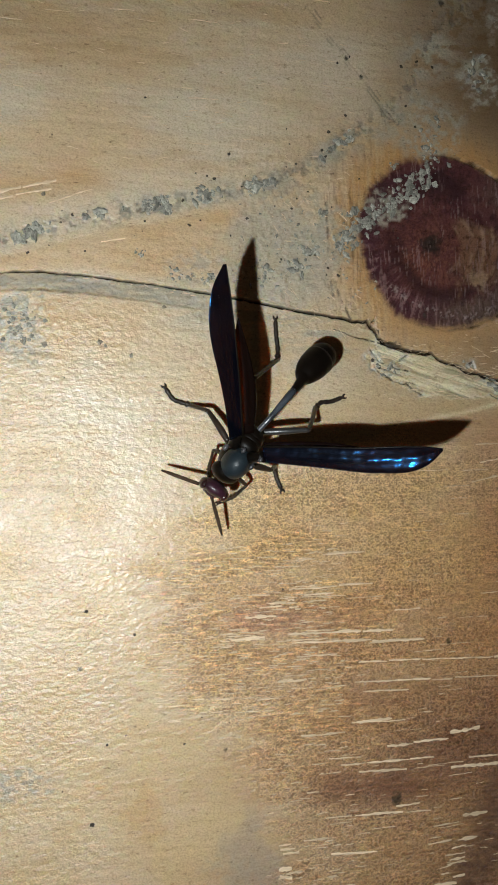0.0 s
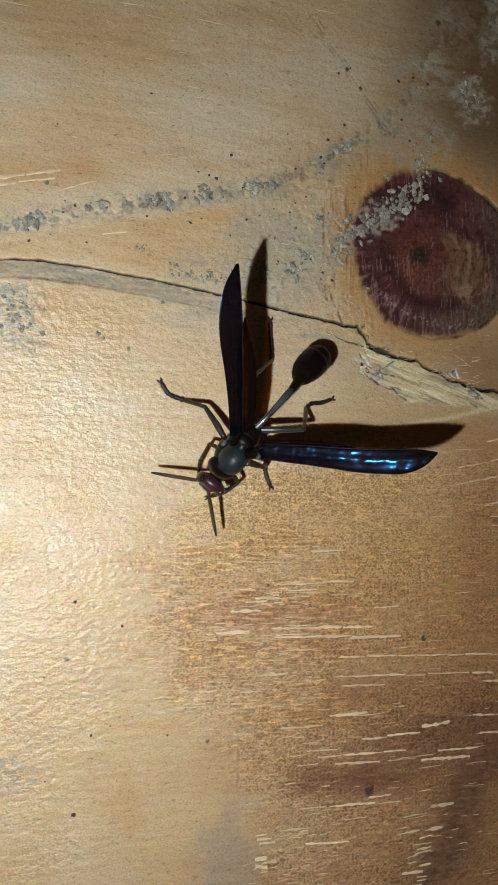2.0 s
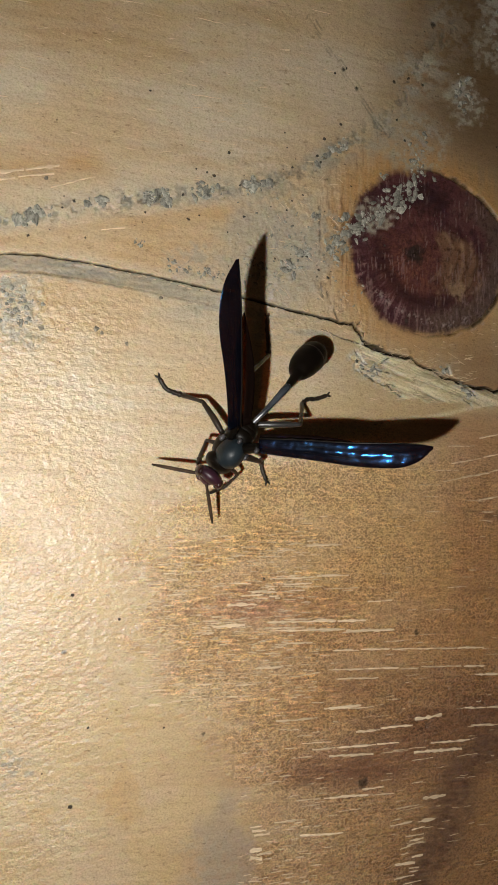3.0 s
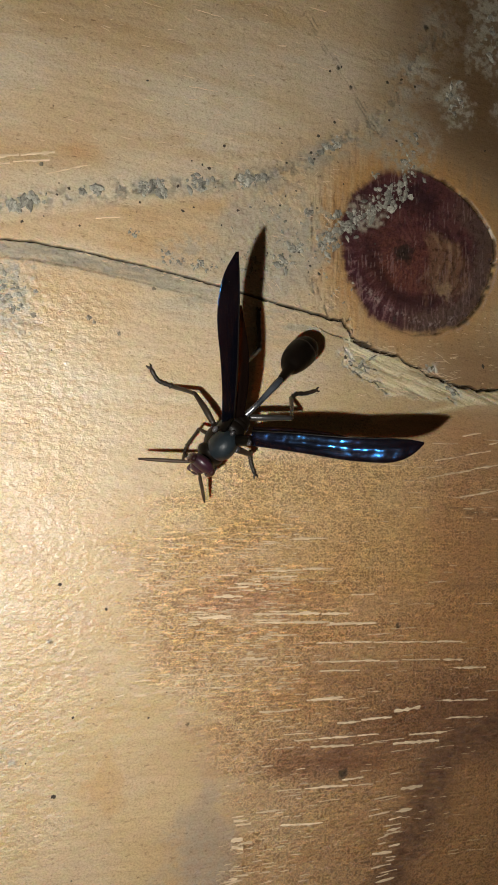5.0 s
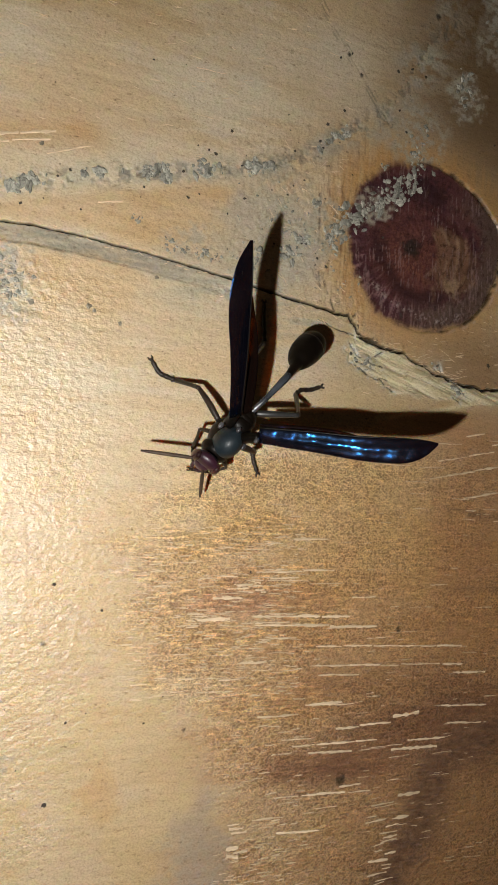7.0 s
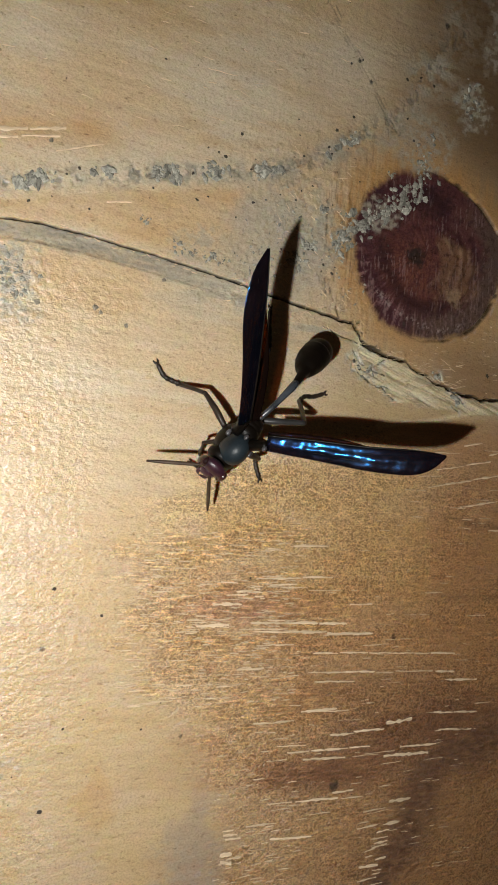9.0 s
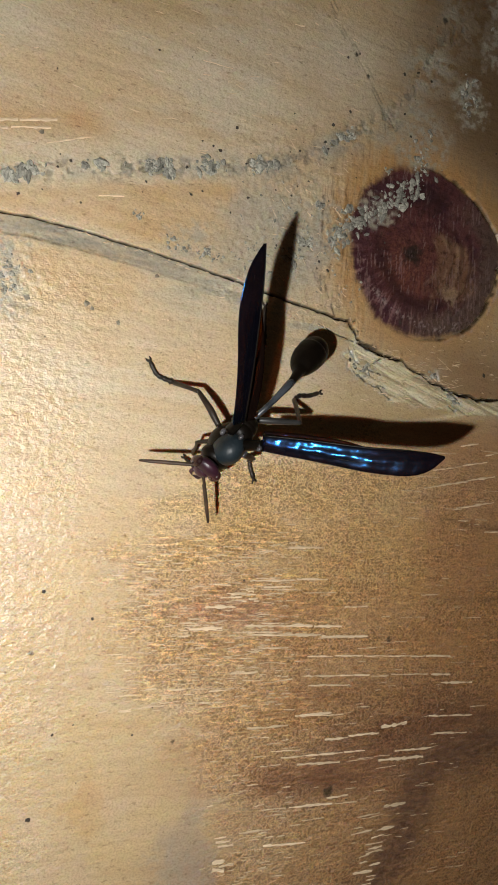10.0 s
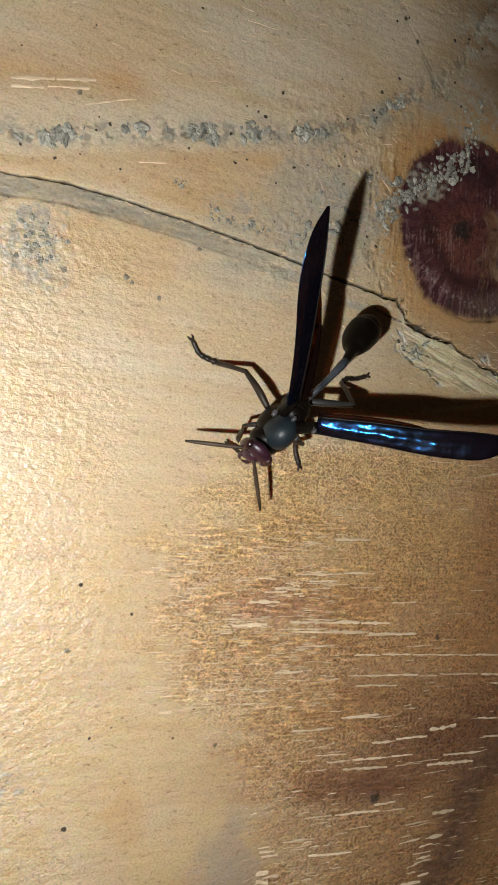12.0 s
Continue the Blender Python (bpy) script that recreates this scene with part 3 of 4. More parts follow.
    # knot: wine-red heart, violet rim with rays, a dark arc, a tan patch of broken rings
    ux, uy = (x - 26.2) / np.maximum(k, 0.12), (y - 25.6) / np.maximum(k, 0.12)
    ring = fbm(k * 9 + 1.6 * fbm(x / 3, y / 3, 1), 0.10 * ux + 5, 4)
    rays = fbm(ux / 0.26 + 40, uy / 0.26 + 6 * k, 5, 3)
    mottle = fbm((x + y) / 1.3, (y - x) / 1.0, 2)
    kc = lerp(np.broadcast_to(np.array((0.096, 0.036, 0.036)), c.shape), (0.055, 0.021, 0.026), 0.8 * step(0.42, 0.60, ring))
    heart = np.exp(-((np.hypot(x - 24.8, (y - 24.0) * 1.15) / 5.2) ** 2))
    kc = lerp(kc, (0.150, 0.056, 0.038), 0.8 * heart * (0.35 + 1.1 * step(0.38, 0.62, rays)))
    kc = lerp(kc, (0.120, 0.052, 0.048), 0.6 * spot(x, y, 33.5, 31.0, 3.6, 3, 1.2))
    rim = step(0.62, 0.86, k + 0.22 * (rays - 0.5))
    kc = lerp(kc, (0.062, 0.024, 0.032), 0.75 * rim * (0.55 + 0.45 * np.sin(a + 0.3 + np.pi)))
    kc = lerp(kc, (0.20, 0.105, 0.105), 0.85 * step(0.54, 0.70, rays) * rim * (0.25 + 1.2 * step(0.4, 0.6, fbm(x / 2.2, y / 2.2, 2))) * step(0.3, -0.6, np.sin(a)))
    dark_arc = np.exp(-(((k - 0.60 - 0.12 * (fbm(x / 2, y / 2, 6) - 0.5)) / 0.085) ** 2)) * step(-0.1, -0.75, np.sin(a + 0.5))
    kc = lerp(kc, (0.030, 0.014, 0.016), 0.75 * dark_arc)
    kc = lerp(kc, (0.034, 0.016, 0.018), 0.7 * spot(x, y, 27.5, 32.6, 2.0, 4, 1.3, 1.5))
    kc = lerp(kc, (0.110, 0.074, 0.058), 0.8 * step(0.60, 0.80, k + 0.2 * (mottle - 0.5)) * step(-0.1, 0.7, np.cos(a + 0.45)))
    arc = np.hypot(x - 26.4, (y - 25.3) * 0.95) + 0.6 * (fbm(x / 2.2, y / 2.2, 3) - 0.5)
    tan = spot(x, y, 31.0, 24.6, 4.6, 3, 1.1, 0.95) * step(2.4, 3.6, arc) * step(0.25, 0.6, np.cos(np.arctan2(y - 25.0, x - 26.0) + 0.25))
    kc = lerp(kc, (0.18, 0.094, 0.055), 0.85 * tan)
    wave = np.sin(arc * 4.4 + 0.6) + 1.6 * (mottle - 0.5)
    kc = lerp(kc, (0.31, 0.195, 0.118), 0.6 * tan * step(0.45, 1.0, wave) * step(0.40, 0.58, fbm(x / 1.6, y / 1.6, 5)))
    kc = lerp(kc, (0.055, 0.034, 0.028), 0.55 * tan * step(0.3, 0.9, -wave) * step(0.4, 0.6, fbm(x / 1.3, y / 1.3, 6)))
    kc = lerp(kc, (0.30, 0.20, 0.12), 0.8 * spot(x, y, 31.6, 21.6, 1.1, 4, 1.6, 1.6))
    kc = lerp(kc, (0.025, 0.021, 0.019), 0.92 * (1 - step(0.45, 1.25, np.hypot(x - 25.5, y - 25.4) / 1.5 + 1.2 * (fbm((x + y) / 0.5, (x - y) / 0.5, 6) - 0.5))))
    d = near_line(x, y + 0.5 * (fbm(x, y, 3) - 0.5), [(20.5, 20.2), (22.5, 18.6), (26.1, 17.5), (30, 17.0), (33.4, 18.2)])[0]
    kc = lerp(kc, (0.34, 0.27, 0.25), 0.8 * np.exp(-((d / 0.35) ** 2)) * step(0.56, 0.66, fbm(x / 0.35, y / 0.35, 6, 3)))
    kc = lerp(kc, (0.25, 0.16, 0.15), 0.5 * step(0.61, 0.69, fbm((x + 0.08 * y) / 0.16 + 3, y / 2.6, 1, 3)) * step(0.42, 0.58, fbm(x / 3, y / 3, 3)))
    kc = lerp(kc, (0.03, 0.016, 0.016), 0.5 * step(0.62, 0.70, fbm(x / 0.3, y / 0.5, 4, 3)))
    kc = lerp(kc, grey, 0.6 * spot(x, y, 19.5, 29.2, 2.2, 6, 1.3, 1.3) * fleck)
    c = lerp(c, kc, (1 - step(0.93, 1.03, k + 0.05 * (rays - 0.5) + 0.10 * (fbm(x / 1.4, y / 1.4, 2) - 0.5))))
    # the eastern rim's groove: the dark of its gap is put into the colour
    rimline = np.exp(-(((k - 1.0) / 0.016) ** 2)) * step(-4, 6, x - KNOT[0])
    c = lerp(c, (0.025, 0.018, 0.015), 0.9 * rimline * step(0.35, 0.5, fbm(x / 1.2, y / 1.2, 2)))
    c = lerp(c, (0.46, 0.36, 0.32), 0.7 * np.exp(-(((k - 1.04) / 0.014) ** 2)) * step(1, 8, x - KNOT[0]) * step(0.38, 0.55, fbm(x / 1.0, y / 1.0, 5)) * step(30, 24, y))
    # dirt in the cracks
    wide, d = crack_width(x), np.abs(y - line)
    c = lerp(c, (0.012, 0.009, 0.007), 0.97 * (1 - step(wide * 0.8, wide * 1.25 + 0.03, d)))
    c = lerp(c, (0.10, 0.075, 0.05), 0.3 * np.exp(-((d / 0.22) ** 2)) * step(0.42, 0.6, fbm(x / 0.7, y / 0.7, 7)))
    db = near_line(x, y + 0.3 * (fbm(x / 0.8, y / 0.8, 2, 3) - 0.5), BRANCH)[0]
    c = lerp(c, (0.014, 0.011, 0.008), 0.95 * (1 - step(0.02, 0.06 + 0.09 * step(13, 20, x), db)))
    c = lerp(c, (0.014, 0.011, 0.008), 0.93 * (1 - step(0.09, 0.26, elbow_distance(x, y))))
    c = lerp(c, (0.09, 0.07, 0.05), 0.8 * spot(x, y, 20.6, 13.35, 0.55, 4, 1.0, 1.8))
    for cx, cy, r in ((15.2, 46.7, 0.32), (17.0, 44.7, 0.28), (20.1, -38.3, 0.8), (27.3, 54.8, 0.45), (3.3, 30.8, 0.6), (0.5, -31, 0.25), (-14.9, -21.4, 0.3), (26.8, -20.9, 0.4), (24.5, 17.0, 0.3)):
        c = lerp(c, (0.05, 0.043, 0.035), 0.8 * spot(x, y, cx, cy, r, 3, 1.2))
    polish = 1 - 0.55 * np.clip(1 - step(0.97, 1.03, k), 0, 1) - 0.6 * np.clip(smear, 0, 1)
    polish = np.minimum(polish, step(0.05, 0.35, d))
    polish = np.minimum(polish, step(0.04, 0.2, c.mean(-1)))
    return np.concatenate([c, np.clip(polish, 0, 1)[..., None]], -1)


def fibrous(x, y):
    """1 where the wood is ploughed up into fibres, 0 where it is worn smooth."""
    edge = np.interp(y, [-60, -50, -40, -31, -27, -12, -5, 3], [7, 6.6, 6.0, 1.5, -5.5, -8.0, -5, 4])
    return step(-3.5, 6.0, x - edge + 9 * (fbm(x / 4, y / 1.6, 5) - 0.5)) * step(6, -3, y + 3 * (fbm(x / 5, y / 4, 2) - 0.5))


def wood_wear(x, y):
    """How far the fibres stand up."""
    rough = 0.12 + 0.6 * (fbm(x / 7, y / 5, 3) - 0.5) + (0.66 + 0.5 * (fbm(x / 9, y / 3, 1) - 0.5)) * fibrous(x, y)
    rough = rough * (1 - 0.3 * growth(x, y)) * (1 - 0.25 * spot(x, y, 22, -36, 3.5, 3, 1.2, 2.6))
    rough = rough + 0.26 * (1 - step(-14, -8, x)) * step(19, 12, y)
    rough = rough - 0.5 * (1 - step(0.98, 1.05, knot_radius(x, y))) - 0.10 * step(14, 20, y)
    return np.clip(rough, 0.0, 1)


def wood_stroke(x, y):
    """How far the fibres are drawn out along the grain."""
    west = fibrous(x, y) * step(20, 6, x) * step(-34, -26, y) * step(-5, -10, y)
    return np.clip((0.25 + 0.75 * west) * fibrous(x, y) * (0.3 + 1.4 * step(0.35, 0.62, fbm(x / 6, y / 1.5, 6))), 0, 1)


def build_board():
    fine = 0.125
    xs = np.r_[-260, -180, -120, -80, -55, -42, -34, np.arange(-30, 50, fine), 54, 62, 75, 95, 130, 190, 260]
    ys = np.r_[-220, -160, -110, -85, -70, -62, np.arange(-58, 68, fine), 72, 80, 95, 120, 160, 220]
    ys = np.unique(np.r_[ys[(ys < 15.9) | (ys > 18.9)], np.arange(15.9, 18.9, 0.05)])
    X, Y = np.meshgrid(xs, ys)
    # rows of the mesh run along the crack
    Y = Y + np.exp(-(((Y - 18) / 14) ** 2)) * (crack_line(X) - 18)
    Z = wood_height(X, Y)
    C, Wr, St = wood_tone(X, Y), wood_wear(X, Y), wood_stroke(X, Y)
    ny, nx = X.shape
    # a thick plank: the sheet's rim is folded down to its underside
    ids = np.arange(nx * ny).reshape(ny, nx)
    quads = np.stack([ids[:-1, :-1], ids[:-1, 1:], ids[1:, 1:], ids[1:, :-1]], -1).reshape(-1, 4)
    kx, ky = X.ravel()[quads].mean(1), Y.ravel()[quads].mean(1)
    in_knot = knot_radius(kx, ky) < 0.99
    verts = np.stack([X, Y, Z], -1).reshape(-1, 3) * MM
    cols = C.reshape(-1, 4)

    def sheet(name, faces, extra=None):
        used, inv = np.unique(faces, return_inverse=True)
        v, f = verts[used], inv.reshape(faces.shape)
        col, wear, drawn = cols[used], Wr.ravel()[used], St.ravel()[used]
        if extra is not None:
            rim = np.concatenate([ids[0, :], ids[1:, -1], ids[-1, -2::-1], ids[-2:0:-1, 0]])
            lower = verts[rim].copy()
            lower[:, 2] = -0.028
            at = len(v) + np.arange(len(rim))
            where = np.searchsorted(used, rim)
            nxt = np.roll(np.arange(len(rim)), -1)
            f = np.concatenate([f, np.stack([where, at, at[nxt], where[nxt]], -1)])
            v, col, wear = np.concatenate([v, lower]), np.concatenate([col, cols[rim]]), np.concatenate([wear, Wr.ravel()[rim]])
            drawn = np.concatenate([drawn, St.ravel()[rim]])
        me = bpy.data.meshes.new(name)
        me.vertices.add(len(v))
        me.vertices.foreach_set("co", v.ravel())
        me.loops.add(f.size)
        me.loops.foreach_set("vertex_index", f.ravel())
        me.polygons.add(len(f))
        me.polygons.foreach_set("loop_start", np.arange(len(f)) * 4)
        me.polygons.foreach_set("use_smooth", np.ones(len(f), bool))
        me.update(calc_edges=True)
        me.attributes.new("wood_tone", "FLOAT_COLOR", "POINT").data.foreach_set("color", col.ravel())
        me.attributes.new("wood_wear", "FLOAT", "POINT").data.foreach_set("value", wear)
        me.attributes.new("wood_stroke", "FLOAT", "POINT").data.foreach_set("value", drawn)
        me.materials.append(WOOD)
        return me

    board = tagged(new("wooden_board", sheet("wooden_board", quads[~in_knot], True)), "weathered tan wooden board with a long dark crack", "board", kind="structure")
    knot = new("knot", sheet("knot", quads[in_knot]))
    knot.parent = board
    tagged(knot, "round wine-red knot with dark rings")
    return board


def heights_at(xs, ys):
    return wood_height(np.array(xs, float), np.array(ys, float))


def height_at(x, y):
    return float(heights_at([x], [y])[0])


RNG = random.Random(11)


def fibre_shape(x, y, length, wide, slope, rng, centre=(0.0, 0.0)):
    """Corners and faces of a torn, ragged sliver of wood lying along the grain, in metres from centre."""
    n = max(4, int(length / 0.45))
    u = np.arange(n + 1) / n
    px = (u - 0.5) * length
    bend, wander = rng.uniform(-0.006, 0.006), rng.uniform(0, 9)
    py = slope * px + bend * np.sin(u * math.pi) * length + 0.018 * np.sin(1.6 * px + wander) + np.array([rng.uniform(-0.03, 0.03) for _ in u])
    w = wide * np.array([rng.uniform(0.35, 1.2) for _ in u]) * (0.35 + 0.65 * np.sin(math.pi * np.clip(u, 0.05, 0.95)) ** 0.3)
    z = heights_at(x + px, y + py)
    lift = np.array([rng.uniform(0.02, 0.075) for _ in u])
    rows = [np.stack([px + x - centre[0], py + k * w + y - centre[1], z + f * lift + low], -1) for k, f, low in ((-0.5, 0, -0.03), (-0.15, 1, 0), (0.25, 0.8, 0), (0.5, 0, -0.03))]
    verts = np.stack(rows, 1).reshape(-1, 3) * MM
    faces = [(4 * i + k, 4 * i + 4 + k, 4 * i + 5 + k, 4 * i + 1 + k) for i in range(n) for k in range(3)]
    return verts, faces


def add_fibre(board, x, y, length, wide, slope):
    verts, faces = fibre_shape(x, y, length, wide, slope, RNG, (x, y))
    me = bpy.data.meshes.new("wood_fibre")
    me.from_pydata(verts.tolist(), [], faces)
    me.materials.append(FIBRE)
    ob = part("wood_fibre", me, FIBRE, board)
    ob.location = (x * MM, y * MM, 0)


def build_fibres(board):
    # both ends and the width
    known = [
        (30.2, -2.4, 41.4, -0.3, 0.34), (35.0, -4.8, 41.7, -3.6, 0.30), (31.1, -0.2, 39.9, 1.5, 0.26), (35.2, 3.0, 38.1, 3.6, 0.3), (39.3, 2.2, 41.6, 2.7, 0.26),
        (7.6, -14.1, 17.6, -13.9, 0.26), (20.0, -17.0, 23.5, -16.9, 0.28), (7.6, -19.1, 20.1, -19.2, 0.44), (8.0, -20.1, 23.7, -20.4, 0.36), (15.7, -22.6, 36.6, -23.2, 0.26),
        (15.4, -24.9, 36.8, -25.4, 0.26), (35.3, -26.5, 40.2, -26.6, 0.26), (14.6, -29.3, 19.9, -29.2, 0.30), (18.9, -32.2, 26.5, -32.1, 0.32), (26.8, -31.3, 30.6, -31.0, 0.5),
        (34.7, -32.6, 40.2, -32.9, 0.26), (33.8, -30.5, 40.9, -30.8, 0.28), (15.6, -34.8, 21.4, -35.0, 0.38), (26.9, -35.3, 33.4, -35.4, 0.38), (13.4, -33.8, 24.8, -34.0, 0.24),
        (28.9, -34.4, 34.8, -34.5, 0.3), (24.5, -41.8, 27.7, -41.6, 0.34), (28.0, -40.9, 31.5, -40.8, 0.46), (23.8, -43.8, 26.8, -43.6, 0.34), (27.4, -43.6, 30.1, -43.4, 0.5),
        (12.3, -43.5, 17.6, -43.8, 0.28), (11.5, -39.5, 24.4, -39.8, 0.26), (20.0, -39.0, 22.9, -38.9, 0.32), (11.7, -10.5, 16.6, -10.3, 0.24), (9.0, -30.4, 14.0, -30.3, 0.34),
        (2.8, -17.0, 6.2, -17.0, 0.36), (1.0, -19.3, 5.0, -19.2, 0.44), (6.2, -24.2, 9.8, -24.1, 0.3), (6.2, -44.5, 7.8, -44.5, 0.5), (6.3, -45.2, 7.8, -45.6, 0.5),
        (6.7, -42.8, 8.6, -42.8, 0.36), (8.5, -21.6, 13.0, -21.5, 0.22), (16.0, -25.9, 22.0, -26.1, 0.2), (9.0, -41.6, 13.0, -41.7, 0.3),
        (-24.5, 27.9, -17.2, 29.9, 0.5), (-24.5, 27.2, -17.6, 28.9, 0.34), (-18.1, 27.4, -13.4, 29.3, 0.22), (-12.8, 23.5, -10.0, 24.1, 0.3),
    ]
    for ax, ay, bx, by, wide in known:
        pieces = max(1, round((bx - ax) / 4.5))
        cuts = [ax + (bx - ax) * (k + RNG.uniform(-0.25, 0.25) * (0 < k < pieces)) / pieces for k in range(pieces + 1)]
        slope = (by - ay) / (bx - ax)
        for a, b in zip(cuts, cuts[1:]):
            m = (a + b) / 2
            add_fibre(board, m, ay + slope * (m - ax) + RNG.uniform(-0.08, 0.08), (b - a) * RNG.uniform(0.90, 1.04), 1.35 * wide * RNG.uniform(0.8, 1.15), slope)
    # a ladder of short slivers along the edge of the dark growth band
    for k in range(15):
        y = -44.6 - 0.5 * k + RNG.uniform(-0.25, 0.25)
        add_fibre(board, 27.4 + 0.20 * (y + 44) + RNG.uniform(-1.0, 1.0), y, RNG.uniform(1.0, 2.8), RNG.uniform(0.2, 0.42), RNG.uniform(0.0, 0.14))
    # and along the edge of the violet-grey stain
    for _ in range(14):
        add_fibre(board, RNG.uniform(6.2, 8.2), RNG.uniform(-52, -41), RNG.uniform(0.8, 1.8), RNG.uniform(0.22, 0.42), RNG.uniform(-0.1, 0.12))
    # pale scab of lifted fibres
    for _ in range(12):
        add_fibre(board, RNG.gauss(7.6, 0.9), RNG.gauss(-15.5, 0.4), RNG.uniform(0.6, 1.8), RNG.uniform(0.16, 0.36), RNG.uniform(-0.1, 0.1))
    for _ in range(12):
        add_fibre(board, RNG.gauss(1.3, 1.0), RNG.gauss(-19.1, 0.5), RNG.uniform(0.6, 1.6), RNG.uniform(0.12, 0.28), RNG.uniform(-0.1, 0.1))
    for count, x0, x1, y0, y1, short, long, thin, thick in (
        (22, 8, 42, -48, -12, 1.6, 4.5, 0.10, 0.20),
        (14, 24, 42, -8, 4, 1.5, 4.0, 0.12, 0.24),
        (24, -6, 12, -27, -9, 1.6, 3.2, 0.14, 0.28),
        (12, -26, 14, 30, 56, 1.5, 3.5, 0.10, 0.18),
    ):
        for _ in range(count):
            add_fibre(board, RNG.uniform(x0, x1), RNG.uniform(y0, y1), RNG.uniform(short, long), RNG.uniform(thin, thick), RNG.uniform(-0.03, 0.06))


def build_fuzz(board):
    """Countless short fibres, torn up along the grain."""
    rng = random.Random(77)
    verts, faces, total = [], [], 0
    for count, x0, x1, y0, y1, short, long, thin, thick, lean in (
        (520, -7.5, 14, -28, -9, 0.4, 1.5, 0.09, 0.20, 0.08),
        (130, 6, 42, -50, -6, 0.4, 1.6, 0.08, 0.16, 0.06),
        (70, 5, 16, -52, -30, 0.5, 1.6, 0.10, 0.22, 0.08),
        (130, -26, 16, 30, 58, 0.4, 1.3, 0.09, 0.20, 0.4),
        (120, 6, 17, 14, 36, 0.25, 0.9, 0.08, 0.18, 1.4),
        (60, 28, 43, 8, 20, 0.3, 1.1, 0.09, 0.2, 0.15),
        (70, -24, 14, 0, 16, 0.4, 1.4, 0.08, 0.17, 0.15),
        (60, 19, 34, 7, 14, 0.5, 1.8, 0.08, 0.20, 0.5),
    ):
        for _ in range(count):
            x, y = rng.uniform(x0, x1), rng.uniform(y0, y1)
            if math.hypot((x - KNOT[0]) / KNOT[2], (y - KNOT[1]) / KNOT[3]) < 1.05:
                continue
            v, f = fibre_shape(x, y, rng.uniform(short, long), rng.uniform(thin, thick), rng.uniform(-lean, lean), rng)
            at = total
            verts.append(v)
            faces += [tuple(i + at for i in q) for q in f]
            total += len(v)
    # pale chips along the crack's lips
    for _ in range(110):
        x = rng.choice((rng.uniform(-22, 15), rng.uniform(21, 34)))
        y = float(crack_line(np.array([x]))[0]) + rng.choice((-1, 1)) * rng.uniform(0.16, 0.55)
        v, f = fibre_shape(x, y, rng.uniform(0.2, 0.8), rng.uniform(0.08, 0.2), rng.uniform(-0.5, 0.3), rng)
        verts.append(v)
        faces += [tuple(i + total for i in q) for q in f]
        total += len(v)
    me = bpy.data.meshes.new("short_fibres")
    me.from_pydata(np.concatenate(verts).tolist(), [], faces)
    me.materials.append(FIBRE)
    tagged(part("short_fibres", me, FIBRE, board, "countless short pale torn wood fibres"), kind="stuff")


def crumb_meshes(name, material, count, flat, seed):
    """Some uneven crumbs of about unit size, in millimetres."""
    rng = random.Random(seed)
    out = []
    for _ in range(count):
        bm = bmesh.new()
        bmesh.ops.create_icosphere(bm, subdivisions=2, radius=0.5 * MM)
        sx, sy = rng.uniform(0.8, 1.5), rng.uniform(0.6, 1.1)
        off = Vector((rng.uniform(0, 50), rng.uniform(0, 50), rng.uniform(0, 50)))
        for v in bm.verts:
            q = v.co / MM * 2.2 + off
            k = 1 + 0.6 * noise.noise(q * 1.3) + 0.4 * noise.noise(q * 3.1) + rng.uniform(-0.07, 0.07)
            v.co = Vector((v.co.x * sx * k, v.co.y * sy * k, v.co.z * flat * k))
        out.append(mesh_of(name, bm, material, False))
    return out


